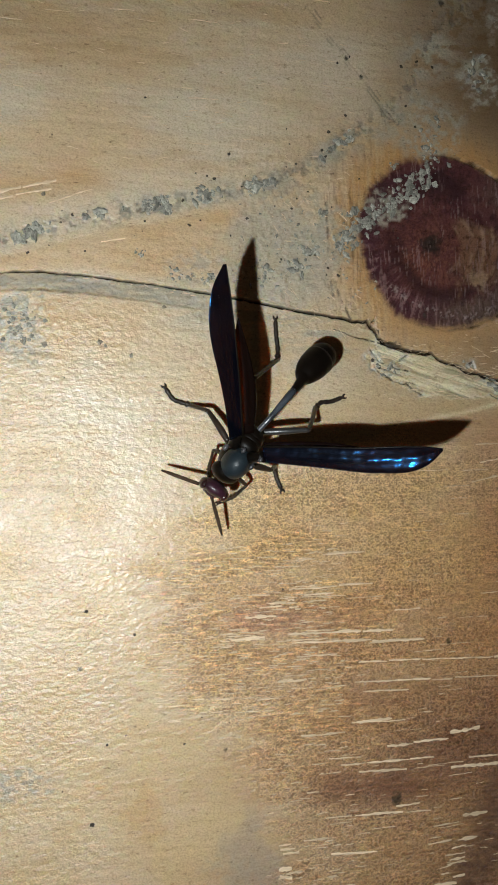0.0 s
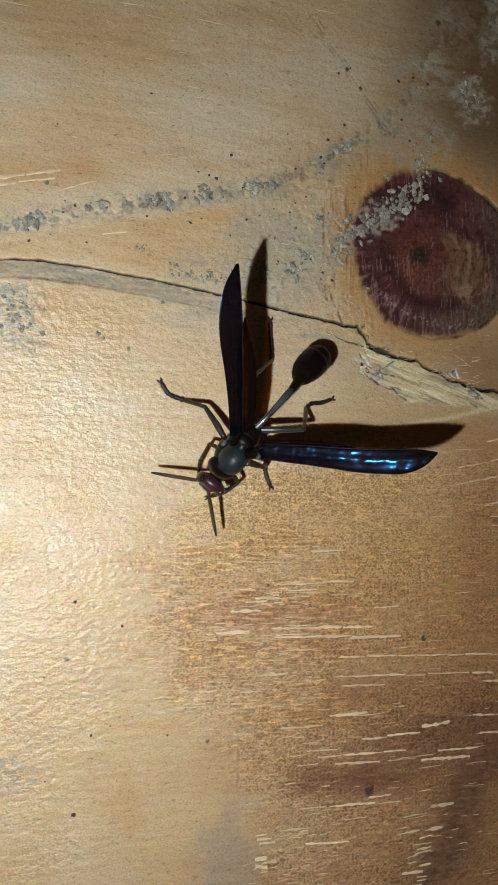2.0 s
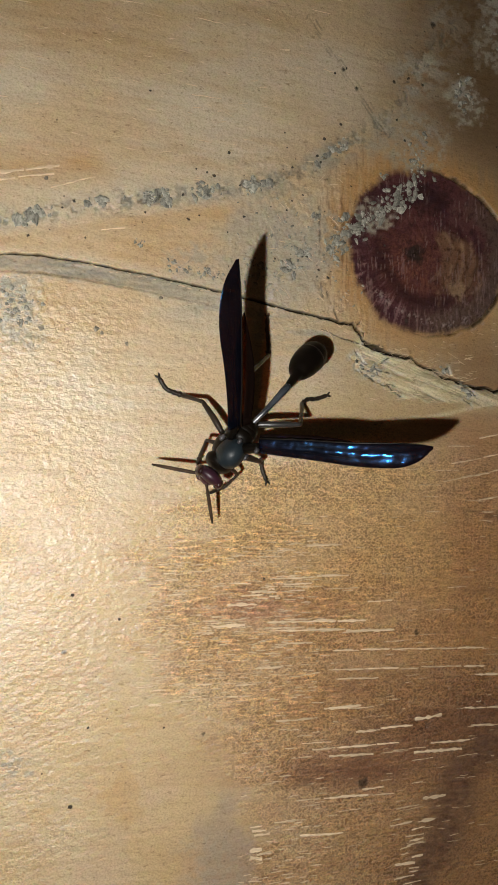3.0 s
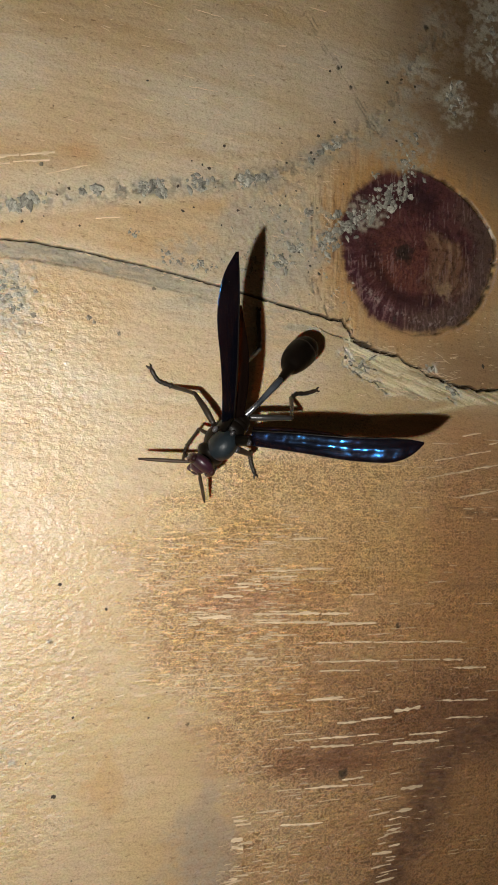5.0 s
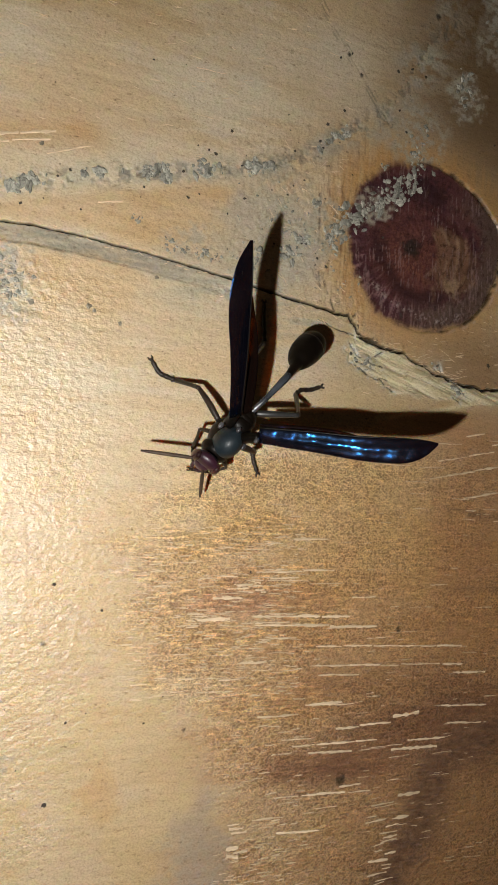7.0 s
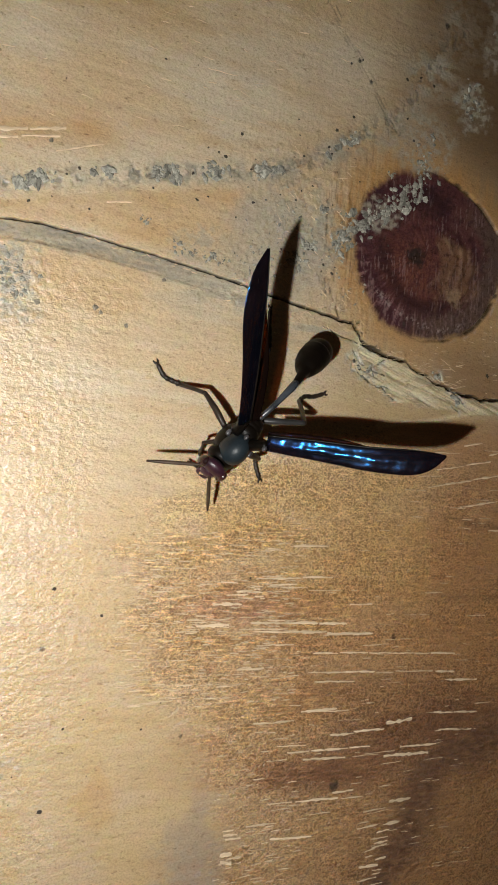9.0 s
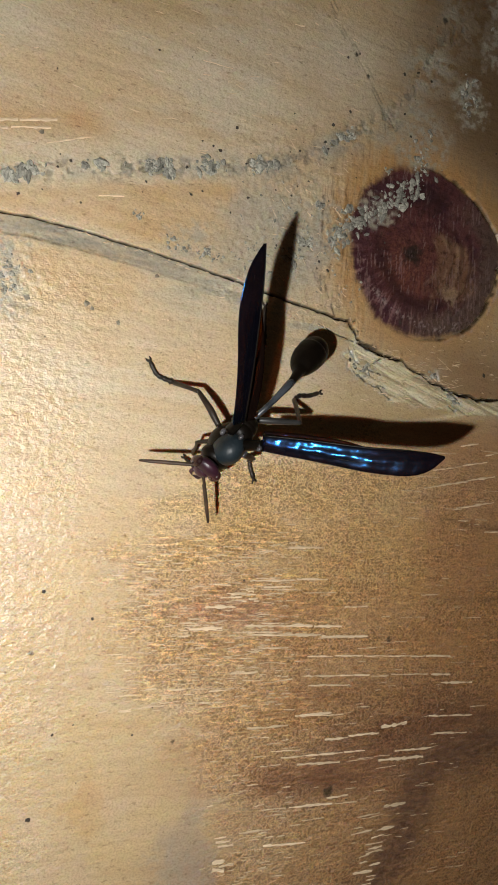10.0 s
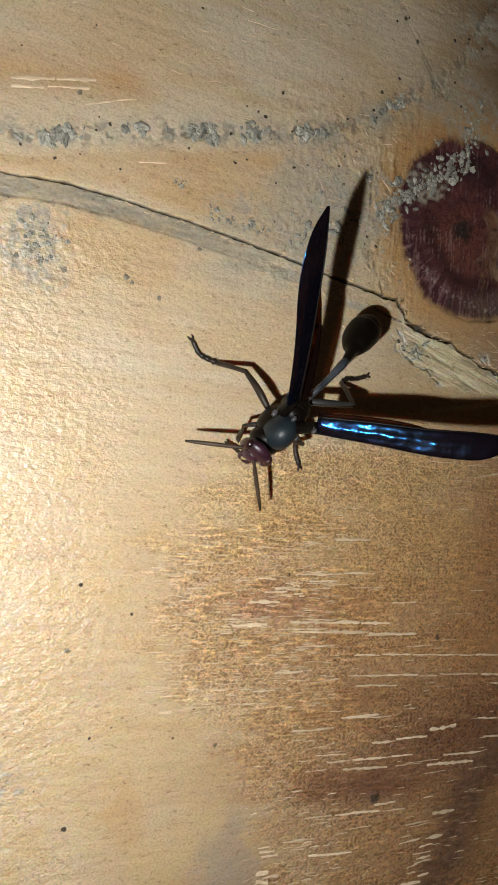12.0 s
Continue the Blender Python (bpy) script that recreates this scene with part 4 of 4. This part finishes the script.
def build_lichen():
    kinds = crumb_meshes("lichen_flake", LICHEN, 9, 0.6, 5)
    patches = [
        # x, y, reach along, reach across, turn, flakes, size
        (23.6, 32.6, 4.6, 1.5, 40, 120, 0.60),
        (18.8, 28.8, 3.0, 1.5, 40, 70, 0.55),
        (20.8, 34.6, 0.5, 0.4, 0, 6, 0.62),
        (14.6, 25.2, 2.2, 1.6, 45, 66, 0.52),
        (16.3, 27.2, 1.8, 1.3, 30, 40, 0.55),
        (15.5, 28.5, 0.8, 0.4, 10, 8, 0.7),
        (12.2, 28.3, 0.6, 0.4, 10, 6, 0.55),
        (25.6, 37.0, 1.4, 0.8, 60, 16, 0.5),
        (10.6, 23.9, 1.4, 0.5, -10, 14, 0.55),
        (4.6, 30.9, 2.2, 1.0, 10, 30, 0.7),
        (-1.6, 29.4, 2.6, 0.8, 15, 24, 0.65),
        (-7.2, 27.9, 2.4, 0.8, 15, 32, 0.75),
        (-12.8, 26.5, 1.4, 0.6, 15, 15, 0.7),
        (-20.0, 24.1, 2.6, 0.9, 20, 30, 0.75),
        (14.6, 36.8, 2.6, 0.9, 38, 26, 0.5),
        (32.2, 46.2, 1.3, 2.2, 0, 30, 0.6),
        (-2.4, 20.3, 4.2, 0.8, -6, 46, 0.36),
        (4.6, 20.6, 3.0, 1.4, 0, 30, 0.36),
        (-20.9, 14.4, 1.8, 2.2, 0, 60, 0.36),
        (38.5, 56, 4.5, 3.5, 20, 30, 0.6),
        (8.6, 25.0, 5.0, 5.0, 0, 90, 0.28),
        (-8.6, 22.6, 0.6, 0.7, 0, 9, 0.5),
        (9.0, 22.0, 1.2, 0.8, 0, 14, 0.5),
        (5.0, 22.0, 1.0, 0.8, 30, 12, 0.5),
        (16.5, 20.5, 3.0, 2.5, 0, 30, 0.28),
        (25.5, 39, 2.5, 1.5, 60, 16, 0.42),
        (19.0, 11.0, 1.8, 0.7, -45, 18, 0.42),
        (33.0, 9.0, 1.2, 0.8, -40, 14, 0.42),
        (30.2, 11.2, 0.8, 0.4, -15, 8, 0.42),
    ]
    rng = random.Random(23)
    for x, y, rx, ry, turn, count, size in patches:
        label = "patch of grey-green lichen crumbs on the tan wood"
        if math.hypot((x - KNOT[0]) / KNOT[2], (y - KNOT[1]) / KNOT[3]) < 1.25:
            label = "chunky pale grey lichen crumbs by the red knot"
        elif y < 13.5 and x > 15:
            label = "few grey lichen crumbs in torn wood beside the crack"
        elif count < 10:
            label = "few small pale lichen crumbs on the tan wood"
        patch = tagged(new("lichen_patch"), label, "lichen", "lichen on the board")
        patch.location = (x * MM, y * MM, height_at(x, y) * MM)
        c, s = math.cos(radians(turn)), math.sin(radians(turn))
        spread = [(rng.gauss(0, 0.5) * rx, rng.gauss(0, 0.5) * ry) for _ in range(count)]
        places = [(a * c - b * s, a * s + b * c) for a, b in spread]
        levels = heights_at([x + p[0] for p in places], [y + p[1] for p in places]) - height_at(x, y)
        for (px, py), level in zip(places, levels):
            k = size * rng.choice((0.35, 0.5, 0.7, 1.0, 1.5)) * rng.uniform(0.8, 1.15)
            flake = part("lichen_flake", rng.choice(kinds), LICHEN, patch)
            flake.location = (px * MM, py * MM, (float(level) + 0.16 * k) * MM)
            flake.rotation_euler = (rng.uniform(-0.25, 0.25), rng.uniform(-0.25, 0.25), rng.uniform(0, 6.28))
            flake.scale = (k, k * rng.uniform(0.6, 1.0), k * rng.uniform(0.45, 1.0))


def build_specks(board):
    kinds = crumb_meshes("speck", DIRT, 6, 0.3, 9)
    chips = crumb_meshes("bark_chip", CHIP, 6, 0.3, 14)
    for x, y, size in ((-12.8, 12.8, 0.6), (-12.2, 12.4, 0.42), (-9.5, 11.4, 0.36), (-18.4, 12.4, 0.5), (-20.6, 12.6, 0.45), (-20.2, 15.0, 0.4), (-21.4, 13.4, 0.45), (-18.6, 28.3, 0.4), (-6, 16.8, 0.36), (8.6, 21.6, 0.4), (9.4, 20.6, 0.36)):
        s = part("bark_chip", RNG.choice(chips), CHIP, board)
        s.location = (x * MM, y * MM, height_at(x, y) * MM)
        s.rotation_euler = (0, 0, RNG.uniform(0, 6.28))
        s.scale = (size, size, size)
    rng = random.Random(31)
    places = [(27.3, 54.8, 0.5), (-7.95, 39.7, 0.26), (-14.2, -15.5, 0.40), (-9.2, -18.2, 0.3), (-12.05, -29.4, 0.3), (-13.6, -37.4, 0.5), (-0.35, 31.3, 0.4), (-1.2, 31.6, 0.3), (3.3, 27.1, 0.4), (7, -14.1, 0.25), (15.2, 46.7, 0.3), (15.6, 46.9, 0.26), (17.0, 44.8, 0.26), (14.1, 46.0, 0.3), (13.0, 37.8, 0.4), (12.1, 35.6, 0.35), (22.0, 46.5, 0.4), (24.0, 47.3, 0.35), (37, 40.8, 0.3), (38, 12.4, 0.5), (19.8, 13.4, 0.6), (20.6, 13.0, 0.5), (-4.0, -30, 0.25), (26, 46.8, 0.35), (18.3, 14.6, 0.5), (19.2, 13.6, 0.6), (18.0, 11.6, 0.5), (18.7, 10.8, 0.5), (11.1, 23.5, 0.5), (10.6, 23.4, 0.4), (13.9, 21.2, 0.4), (12.7, 22.0, 0.35)]
    for _ in range(70):
        places.append((rng.uniform(-26, 44), rng.uniform(-50, 60), rng.choice((0.08, 0.1, 0.13, 0.18))))
    for _ in range(34):
        a = rng.uniform(0, 1)
        places.append((-22 + 50 * a + rng.gauss(0, 2), 23.5 + 20 * a**1.4 + rng.gauss(0, 1.6), rng.choice((0.12, 0.18, 0.25, 0.35))))
    for _ in range(24):
        places.append((rng.uniform(0, 22), rng.uniform(19, 34), rng.choice((0.12, 0.18, 0.25))))
    levels = heights_at([p[0] for p in places], [p[1] for p in places])
    for (x, y, size), level in zip(places, levels):
        s = part("speck", rng.choice(kinds), DIRT, board)
        s.location = (x * MM, y * MM, float(level) * MM)
        s.rotation_euler = (0, 0, rng.uniform(0, 6.28))
        s.scale = (size, size, size)


# ---- the wasp ----
AXIS = Vector((0.57, 0.82, 0)).normalized()


def build_leg(wasp, name, joints, thick, label="", bloom=False):
    """A leg of thigh, shin and a foot of knobbly rings with claws; joints: hip, knee, ankle, then the foot's line."""
    leg = tagged(new(name), label)
    leg.parent = wasp
    hip, knee, ankle, *foot = [Vector(j) for j in joints]
    mid = (hip + knee) / 2 + Vector((0, 0, 0.25))
    part("femur", tube([hip, mid, knee], [thick, thick * 1.25, thick * 1.1, thick * 0.8], 14, 10), PRUINOSE if bloom else LEG, leg)
    mid = (knee + ankle) / 2 + Vector((0, 0, 0.12))
    part("tibia", tube([knee, mid, ankle], [thick * 0.8, thick * 0.75, thick * 0.85, thick * 0.95], 14, 10), LEG, leg)
    line = [ankle] + foot
    radii = []
    for k in range(5):
        radii += [thick * 0.78, thick * 0.88, thick * (1.08 - 0.05 * k)]
    bm = tube(line, radii + [thick * 0.5], 40, 8)
    end, way = Vector(foot[-1]), (Vector(foot[-1]) - line[-2]).normalized()
    side = way.cross(Vector((0, 0, 1)))
    for s in (-1, 1):
        tube([end, end + 0.25 * way + 0.2 * s * side, end + 0.5 * way + 0.22 * s * side - Vector((0, 0, 0.1))], [thick * 0.55, thick * 0.4, 0.05], 6, 6, bm)
    for s in (-1, 1):
        d = (Vector(foot[0]) - ankle).normalized()
        tube([ankle, ankle + 0.35 * d + 0.3 * s * d.cross(Vector((0, 0, 1))), ankle + 0.5 * d + 0.34 * s * d.cross(Vector((0, 0, 1)))], [0.07, 0.05, 0.03], 6, 6, bm)
    part("tarsus", bm, LEG, leg)
    return leg


def blade(lead, across, widths, camber, thick, nu=60, nv=20, pleat=0.02):
    """A folded membrane with two sides, hung from its straight leading edge; across turns from base to tip."""
    bm = bmesh.new()
    line = spline(lead, nu)
    wide = spline([(v, 0, 0) for v in widths], nu)
    top, low = [], []
    ahead = (line[-1] - line[0]).normalized()
    for i, c in enumerate(line):
        u = i / nu
        a = Vector(across[0]).lerp(Vector(across[1]), u)
        a = (a - a.dot(ahead) * ahead).normalized()
        n = ahead.cross(a)
        n = n if n.z > 0 else -n
        w = max(0.03, wide[i].x)
        t_row, l_row = [], []
        for j in range(nv + 1):
            v = j / nv
            lift = camber * w * 4 * v * (1 - v) + pleat * (math.sin(v * 15 + 2 * u) + 0.8 * math.sin(u * 41 + v * 4)) * min(1, 5 * u)
            p = c + a * (v * w) + n * lift
            t_row.append(bm.verts.new((p + n * thick / 2) * MM))
            l_row.append(bm.verts.new((p - n * thick / 2) * MM))
        top.append(t_row)
        low.append(l_row)
    for i in range(nu):
        for j in range(nv):
            bm.faces.new((top[i][j], top[i + 1][j], top[i + 1][j + 1], top[i][j + 1]))
            bm.faces.new((low[i][j], low[i][j + 1], low[i + 1][j + 1], low[i + 1][j]))
        for j in (0, nv):
            bm.faces.new((top[i][j], low[i][j], low[i + 1][j], top[i + 1][j]))
    for i in (0, nu):
        for j in range(nv):
            bm.faces.new((top[i][j], top[i][j + 1], low[i][j + 1], low[i][j]))
    bmesh.ops.recalc_face_normals(bm, faces=bm.faces)
    return bm


def build_wing(wasp, lead, across, widths, hind, hind_across, camber, label):
    wing = tagged(new("wing"), label)
    wing.parent = wasp
    base = Vector(lead[0])
    wing.location = base * MM
    off = lambda pts: [Vector(p) - base for p in pts]
    part("forewing", blade(off(lead), across, widths, camber, 0.05, pleat=max(0, 0.33 * (camber - 0.04))), WING, wing)
    part("hindwing", blade(off(hind), hind_across, [0.9, 1.6, 1.9, 1.9, 1.4, 0.1], 0.05, 0.03, 30, 10), AMBER, wing, "smoky amber hindwing")
    part("leading_vein", tube(off(lead), [0.13, 0.11, 0.09, 0.07, 0.03], 40, 8), DARK, wing)
    a0, a1 = Vector(across[0]).normalized(), Vector(across[1]).normalized()
    for s in (0.3, 0.62):
        pts = [p + a0.lerp(a1, i / 4) * s * w + Vector((0, 0, camber * w * 3.4 * s * (1 - s))) for i, (p, w) in enumerate(zip(off(lead), widths[::2]))]
        part("vein", tube(pts[:4], [0.05, 0.04, 0.02], 24, 6), DARK, wing)
    return wing


HEAD = (-1.55, -2.55, 7.1)


def build_wasp():
    wasp = tagged(new("wasp"), "dark wasp with steel-blue wings raised, standing on wood", "wasp")
    nx, ny = AXIS.x, AXIS.y
    part("mesoscutum", blob((0.25, -0.1, 8.2), AXIS, (1.8, 1.42, 1.95), taper=0.08), SHELL, wasp, "blue-grey domed back plate")
    part("pronotum", blob((-0.7, -1.1, 7.2), AXIS, (1.0, 1.5, 1.5)), DARK, wasp)
    part("mesopleuron", blob((0.6, 0.4, 6.9), AXIS, (2.2, 1.8, 2.2)), DARK, wasp)
    part("scutellum", blob((1.2, 1.45, 8.7), AXIS, (0.95, 1.25, 0.95)), DARK, wasp)
    part("metanotum", blob((1.65, 2.05, 8.4), AXIS, (0.8, 1.25, 0.95)), DARK, wasp)
    part("propodeum", blob((2.0, 2.5, 7.6), AXIS, (1.1, 1.3, 1.6), taper=0.2), DARK, wasp)
    for c in ((-1.03, 1.33, 9.4), (1.64, -0.57, 8.8)):
        part("tegula", blob(c, AXIS, (0.38, 0.24, 0.22), u=12, v=8), PALE, wasp)
    for c in ((0.63, 1.0, 9.9), (1.95, 0.07, 11.3)):
        part("wing_hinge", blob(c, AXIS, (0.32, 0.22, 0.28), u=12, v=8), PALE, wasp)
    for a, b in (((1.3, 0.3, 9.3), (2.3, 0.35, 11.2)), ((-0.2, 1.6, 9.3), (-0.3, 2.6, 11.1))):
        part("wing_root", tube([a, (Vector(a) + Vector(b)) / 2 + Vector((0, 0, 0.2)), b], [0.6, 0.5, 0.55], 8, 10), DARK, wasp)
    petiole = [(2.1, 2.6, 8.2), (3.4, 4.1, 9.0), (4.8, 5.7, 9.1), (5.6, 6.55, 8.95), (6.05, 7.0, 8.72)]
    part("petiole", tube(petiole, [0.32, 0.28, 0.30, 0.35, 0.41, 0.40, 0.36], 30, 14), STALK, wasp, "slim glossy grey waist stalk")
    part("gaster", tube([(5.95, 6.9, 8.8), (6.9, 7.95, 8.1), (7.5, 8.6, 7.45), (8.5, 9.6, 6.55), (9.8, 10.7, 5.6), (10.6, 11.4, 4.9), (10.8, 11.6, 4.7)], [0.37, 0.42, 0.50, 0.72, 1.12, 1.42, 1.60, 1.64, 1.55, 1.32, 0.90, 0.2], 48, 26), DARK, wasp, "dark swollen drop-shaped abdomen")
    part("gaster_band", tube([(9.50, 10.45, 5.82), (9.64, 10.57, 5.72)], [1.645, 1.65], 3, 26), LEG, wasp)

    head = new("head", mesh_of("head", blob((0, 0, 0), AXIS, (0.74, 1.42, 1.2)), RED))
    head.parent = wasp
    tagged(head, "wine-red head")
    side = Vector((ny, -nx, 0))
    for s in (-1, 1):
        part("compound_eye", blob(side * 1.15 * s + Vector((-0.10, -0.15, -0.1)), AXIS, (0.6, 0.48, 1.0), u=16, v=12), EYE, head)
    part("face_plate", blob(-AXIS * 0.6 + Vector((0, 0, -0.6)), AXIS, (0.5, 0.8, 0.9), u=16, v=12), RED, head)
    for s in (-1, 1):
        p = -AXIS * 0.7 + Vector((0, 0, -1.2))
        part("mandible", tube([p + side * 0.5 * s, p + side * 0.45 * s - AXIS * 0.3 - Vector((0, 0, 0.5)), p + side * 0.05 * s - AXIS * 0.4 - Vector((0, 0, 0.9))], [0.24, 0.2, 0.06], 8, 8), RED, head)
    feelers = []
    for length in (5.7, 5.5):
        bm = tube([(0, 0, 0), (0.45, 0, 0.10), (1.1, 0, 0.10), (1.3, 0, 0.05), (0.6 * length, 0, 0.05), (length, 0, 0)], [0.15, 0.17, 0.17, 0.14, 0.15, 0.17, 0.18, 0.19, 0.19, 0.20, 0.19, 0.17, 0.10], 44, 9)
        feelers.append(part("antenna", bm, FEELER, head, "thin brown feeler"))

    build_wing(
        wasp,
        [(0.3, 2.4, 11.1), (-0.5, 6.9, 13.7), (-1.25, 10.5, 15.7), (-1.95, 13.8, 17.4), (-2.56, 16.55, 18.5)],
        [(-1.0, -0.1, 0.45), (-1.0, 0.2, 0.5)],
        [1.5, 1.65, 1.9, 2.15, 2.4, 2.45, 2.15, 1.5, 0.3],
        [(1.5, 2.7, 10.6), (1.45, 5.8, 11.6), (0.85, 9.0, 12.8), (-0.7, 12.8, 14.6)],
        [(-1.0, 0.0, 0.1), (-1.0, 0.1, 0.1)],
        0.03,
        "steel-blue black folded wing raised upright",
    )
    build_wing(
        wasp,
        [(2.2, 1.3, 11.3), (6.0, 1.2, 14.0), (9.8, 1.0, 16.6), (13.0, 1.05, 18.4), (15.1, 1.0, 19.3), (16.35, 0.85, 19.85)],
        [(0.1, -1.0, -0.28), (0.0, -1.0, 0.15)],
        [1.5, 1.75, 1.95, 2.15, 2.3, 2.3, 1.9, 1.15, 0.2],
        [(2.4, 1.7, 11.0), (5.4, 1.75, 12.8), (8.4, 1.5, 15.0), (10.8, 0.9, 16.8)],
        [(0.0, -1.0, 0.0), (0.0, -1.0, 0.0)],
        0.11,
        "steel-blue black folded wing raised outward",
    )

    build_leg(wasp, "middle_leg", [(-0.2, 2.0, 6.2), (-1.9, 5.2, 4.4), (-3.2, 6.15, 0.45), (-4.2, 6.45, 0.25), (-5.1, 6.85, 0.22), (-5.9, 8.0, 0.2)], 0.29, "brown leg stretched out")
    build_leg(wasp, "middle_leg", [(2.2, -0.4, 6.0), (4.6, -0.9, 4.6), (6.0, -0.6, 0.7), (6.2, -1.2, 0.3), (6.4, -1.9, 0.22), (6.9, -3.05, 0.2)], 0.29, "brown leg stretched out")
    build_leg(wasp, "hind_leg", [(2.2, 3.4, 6.6), (2.0, 8.1, 8.4), (6.5, 11.3, 0.6), (6.6, 12.6, 0.3), (6.45, 14.2, 0.22), (6.4, 15.8, 0.2)], 0.29, "long brown hind leg", True)
    build_leg(wasp, "hind_leg", [(2.8, 2.9, 6.8), (7.8, 3.1, 7.9), (10.8, 6.0, 0.6), (11.6, 6.6, 0.3), (12.8, 6.75, 0.22), (14.15, 7.25, 0.2)], 0.29, "long brown hind leg", True)
    fronts = [
        build_leg(wasp, "front_leg", [(-0.2, 0.7, 6.0), (-1.3, 1.4, 4.4), (-1.8, -0.2, 2.6), (-1.9, -0.9, 1.9), (-1.85, -1.5, 1.3), (-1.8, -2.1, 0.8)], 0.2, "bent brown front leg"),
        build_leg(wasp, "front_leg", [(0.5, -1.4, 5.8), (2.0, -2.5, 4.6), (0.9, -3.7, 3.4), (0.4, -4.0, 2.6), (0.0, -4.2, 2.0), (-0.4, -4.4, 1.5)], 0.2, "bent brown front leg"),
    ]
    return wasp, head, feelers, fronts


def feeler_pose(root, tip):
    """Stands a feeler's root at root and points it at tip, in millimetres."""
    way = Vector(tip) - Vector(root)
    return Matrix.Translation(Vector(root) * MM) @ way.to_track_quat("X", "Z").to_matrix().to_4x4()


torch = build_torch()
board = build_board()
wasp, head, feelers, fronts = build_wasp()
build_lichen()
build_specks(board)
build_fibres(board)
build_fuzz(board)


def motions():
    # the torch is fixed beside the lens and goes where it goes
    walk(torch, [(t, m @ pose(-10.0 * MM, -9.7 * MM, 0.7 * MM, 3, 4, 0)) for t, m in EYES])
    # seconds, the head's place, its nod, and where the two feelers' tips are
    rows = [
        (0.0, -1.95, -2.60, 14, (-7.09, -0.72, 4.5), (-0.75, -7.3, 5.2)),
        (0.5, -1.95, -2.60, 14, (-7.37, -1.0, 4.8), (-0.86, -7.85, 6.7)),
        (1.0, -1.95, -2.60, 14, (-6.39, -2.97, 4.1), (-0.96, -7.9, 6.5)),
        (1.5, -1.95, -2.60, 14, (-7.13, -2.03, 4.4), (-0.79, -7.95, 6.4)),
        (2.0, -1.95, -2.58, 14, (-7.59, -1.75, 5.4), (-0.77, -7.87, 6.05)),
        (2.5, -1.93, -2.55, 13, (-7.4, -1.7, 5.0), (-0.87, -7.88, 5.9)),
        (3.0, -1.91, -2.48, 11, (-7.39, -1.52, 5.0), (-0.61, -7.58, 5.1)),
        (5.0, -1.90, -2.15, 2, (-7.99, -2.0, 6.8), (-0.15, -6.36, 4.3)),
        (5.5, -1.88, -2.12, 0, (-7.83, -1.83, 6.5), (-0.14, -6.32, 4.2)),
        (6.0, -1.88, -2.10, 0, (-7.7, -1.21, 6.4), (-0.41, -6.55, 3.95)),
        (6.5, -1.88, -2.10, 0, (-7.94, -1.65, 7.1), (-0.25, -6.27, 3.6)),
        (7.0, -1.88, -2.10, 0, (-7.94, -1.61, 7.2), (-0.76, -6.04, 3.75)),
        (7.5, -1.88, -2.10, 0, (-7.84, -2.2, 7.0), (-0.68, -6.07, 3.75)),
        (9.5, -1.90, -2.06, 0, (-7.82, -2.02, 6.8), (-0.43, -7.14, 5.2)),
        (10.0, -1.90, -2.06, 0, (-7.79, -2.02, 6.5), (-0.25, -7.8, 6.05)),
        (10.5, -1.90, -2.06, 0, (-7.69, -1.99, 6.4), (-0.45, -7.95, 6.9)),
        (11.0, -1.90, -2.04, 0, (-7.66, -1.92, 6.6), (-0.23, -7.99, 6.7)),
        (11.5, -1.90, -2.04, 0, (-7.65, -1.86, 6.6), (0.0, -8.0, 6.3)),
        (12.0, -1.90, -2.02, 0, (-7.63, -1.79, 6.5), (0.27, -8.02, 6.0)),
    ]
    heads = [(t, Matrix.Translation((x * MM, y * MM, 8.5 * MM)) @ Matrix.Rotation(radians(nod), 4, Vector((AXIS.y, -AXIS.x, 0)))) for t, x, y, nod, *_ in rows]
    walk(head, heads)
    for feeler, root, k in ((feelers[0], (-0.70, 0.10, 0.0), 4), (feelers[1], (-0.35, -0.75, -0.1), 5)):
        walk(feeler, [(row[0], feeler_pose(root, [v / MM for v in m.inverted() @ (Vector(row[k]) * MM)])) for row, (_, m) in zip(rows, heads)])
    # the front legs rub and are then folded under the body
    for leg, hip, turns in (
        (fronts[0], (-0.2, 0.7, 6.0), [(0, 12, 0), (1.0, 16, 0), (2.0, 6, 4), (3.0, 10, 0), (5.0, 0, 4), (6.0, 6, 2), (7.0, 20, 2), (7.6, 26, 4), (9.3, 65, 20), (12, 65, 20)]),
        (fronts[1], (0.5, -1.4, 5.8), [(0, 0, 0), (0.5, 22, 0), (1.0, 6, 0), (2.0, -4, 0), (3.0, 6, 0), (4.8, -60, 16), (6.5, -60, 16), (7.0, -20, 10), (7.6, 10, 0), (9.3, -60, 16), (12, -60, 16)]),
    ):
        h = Vector(hip) * MM
        walk(leg, [(t, Matrix.Translation(h) @ pose(0, 0, 0, lift, 0, turn) @ Matrix.Translation(-h)) for t, turn, lift in turns])


motions()
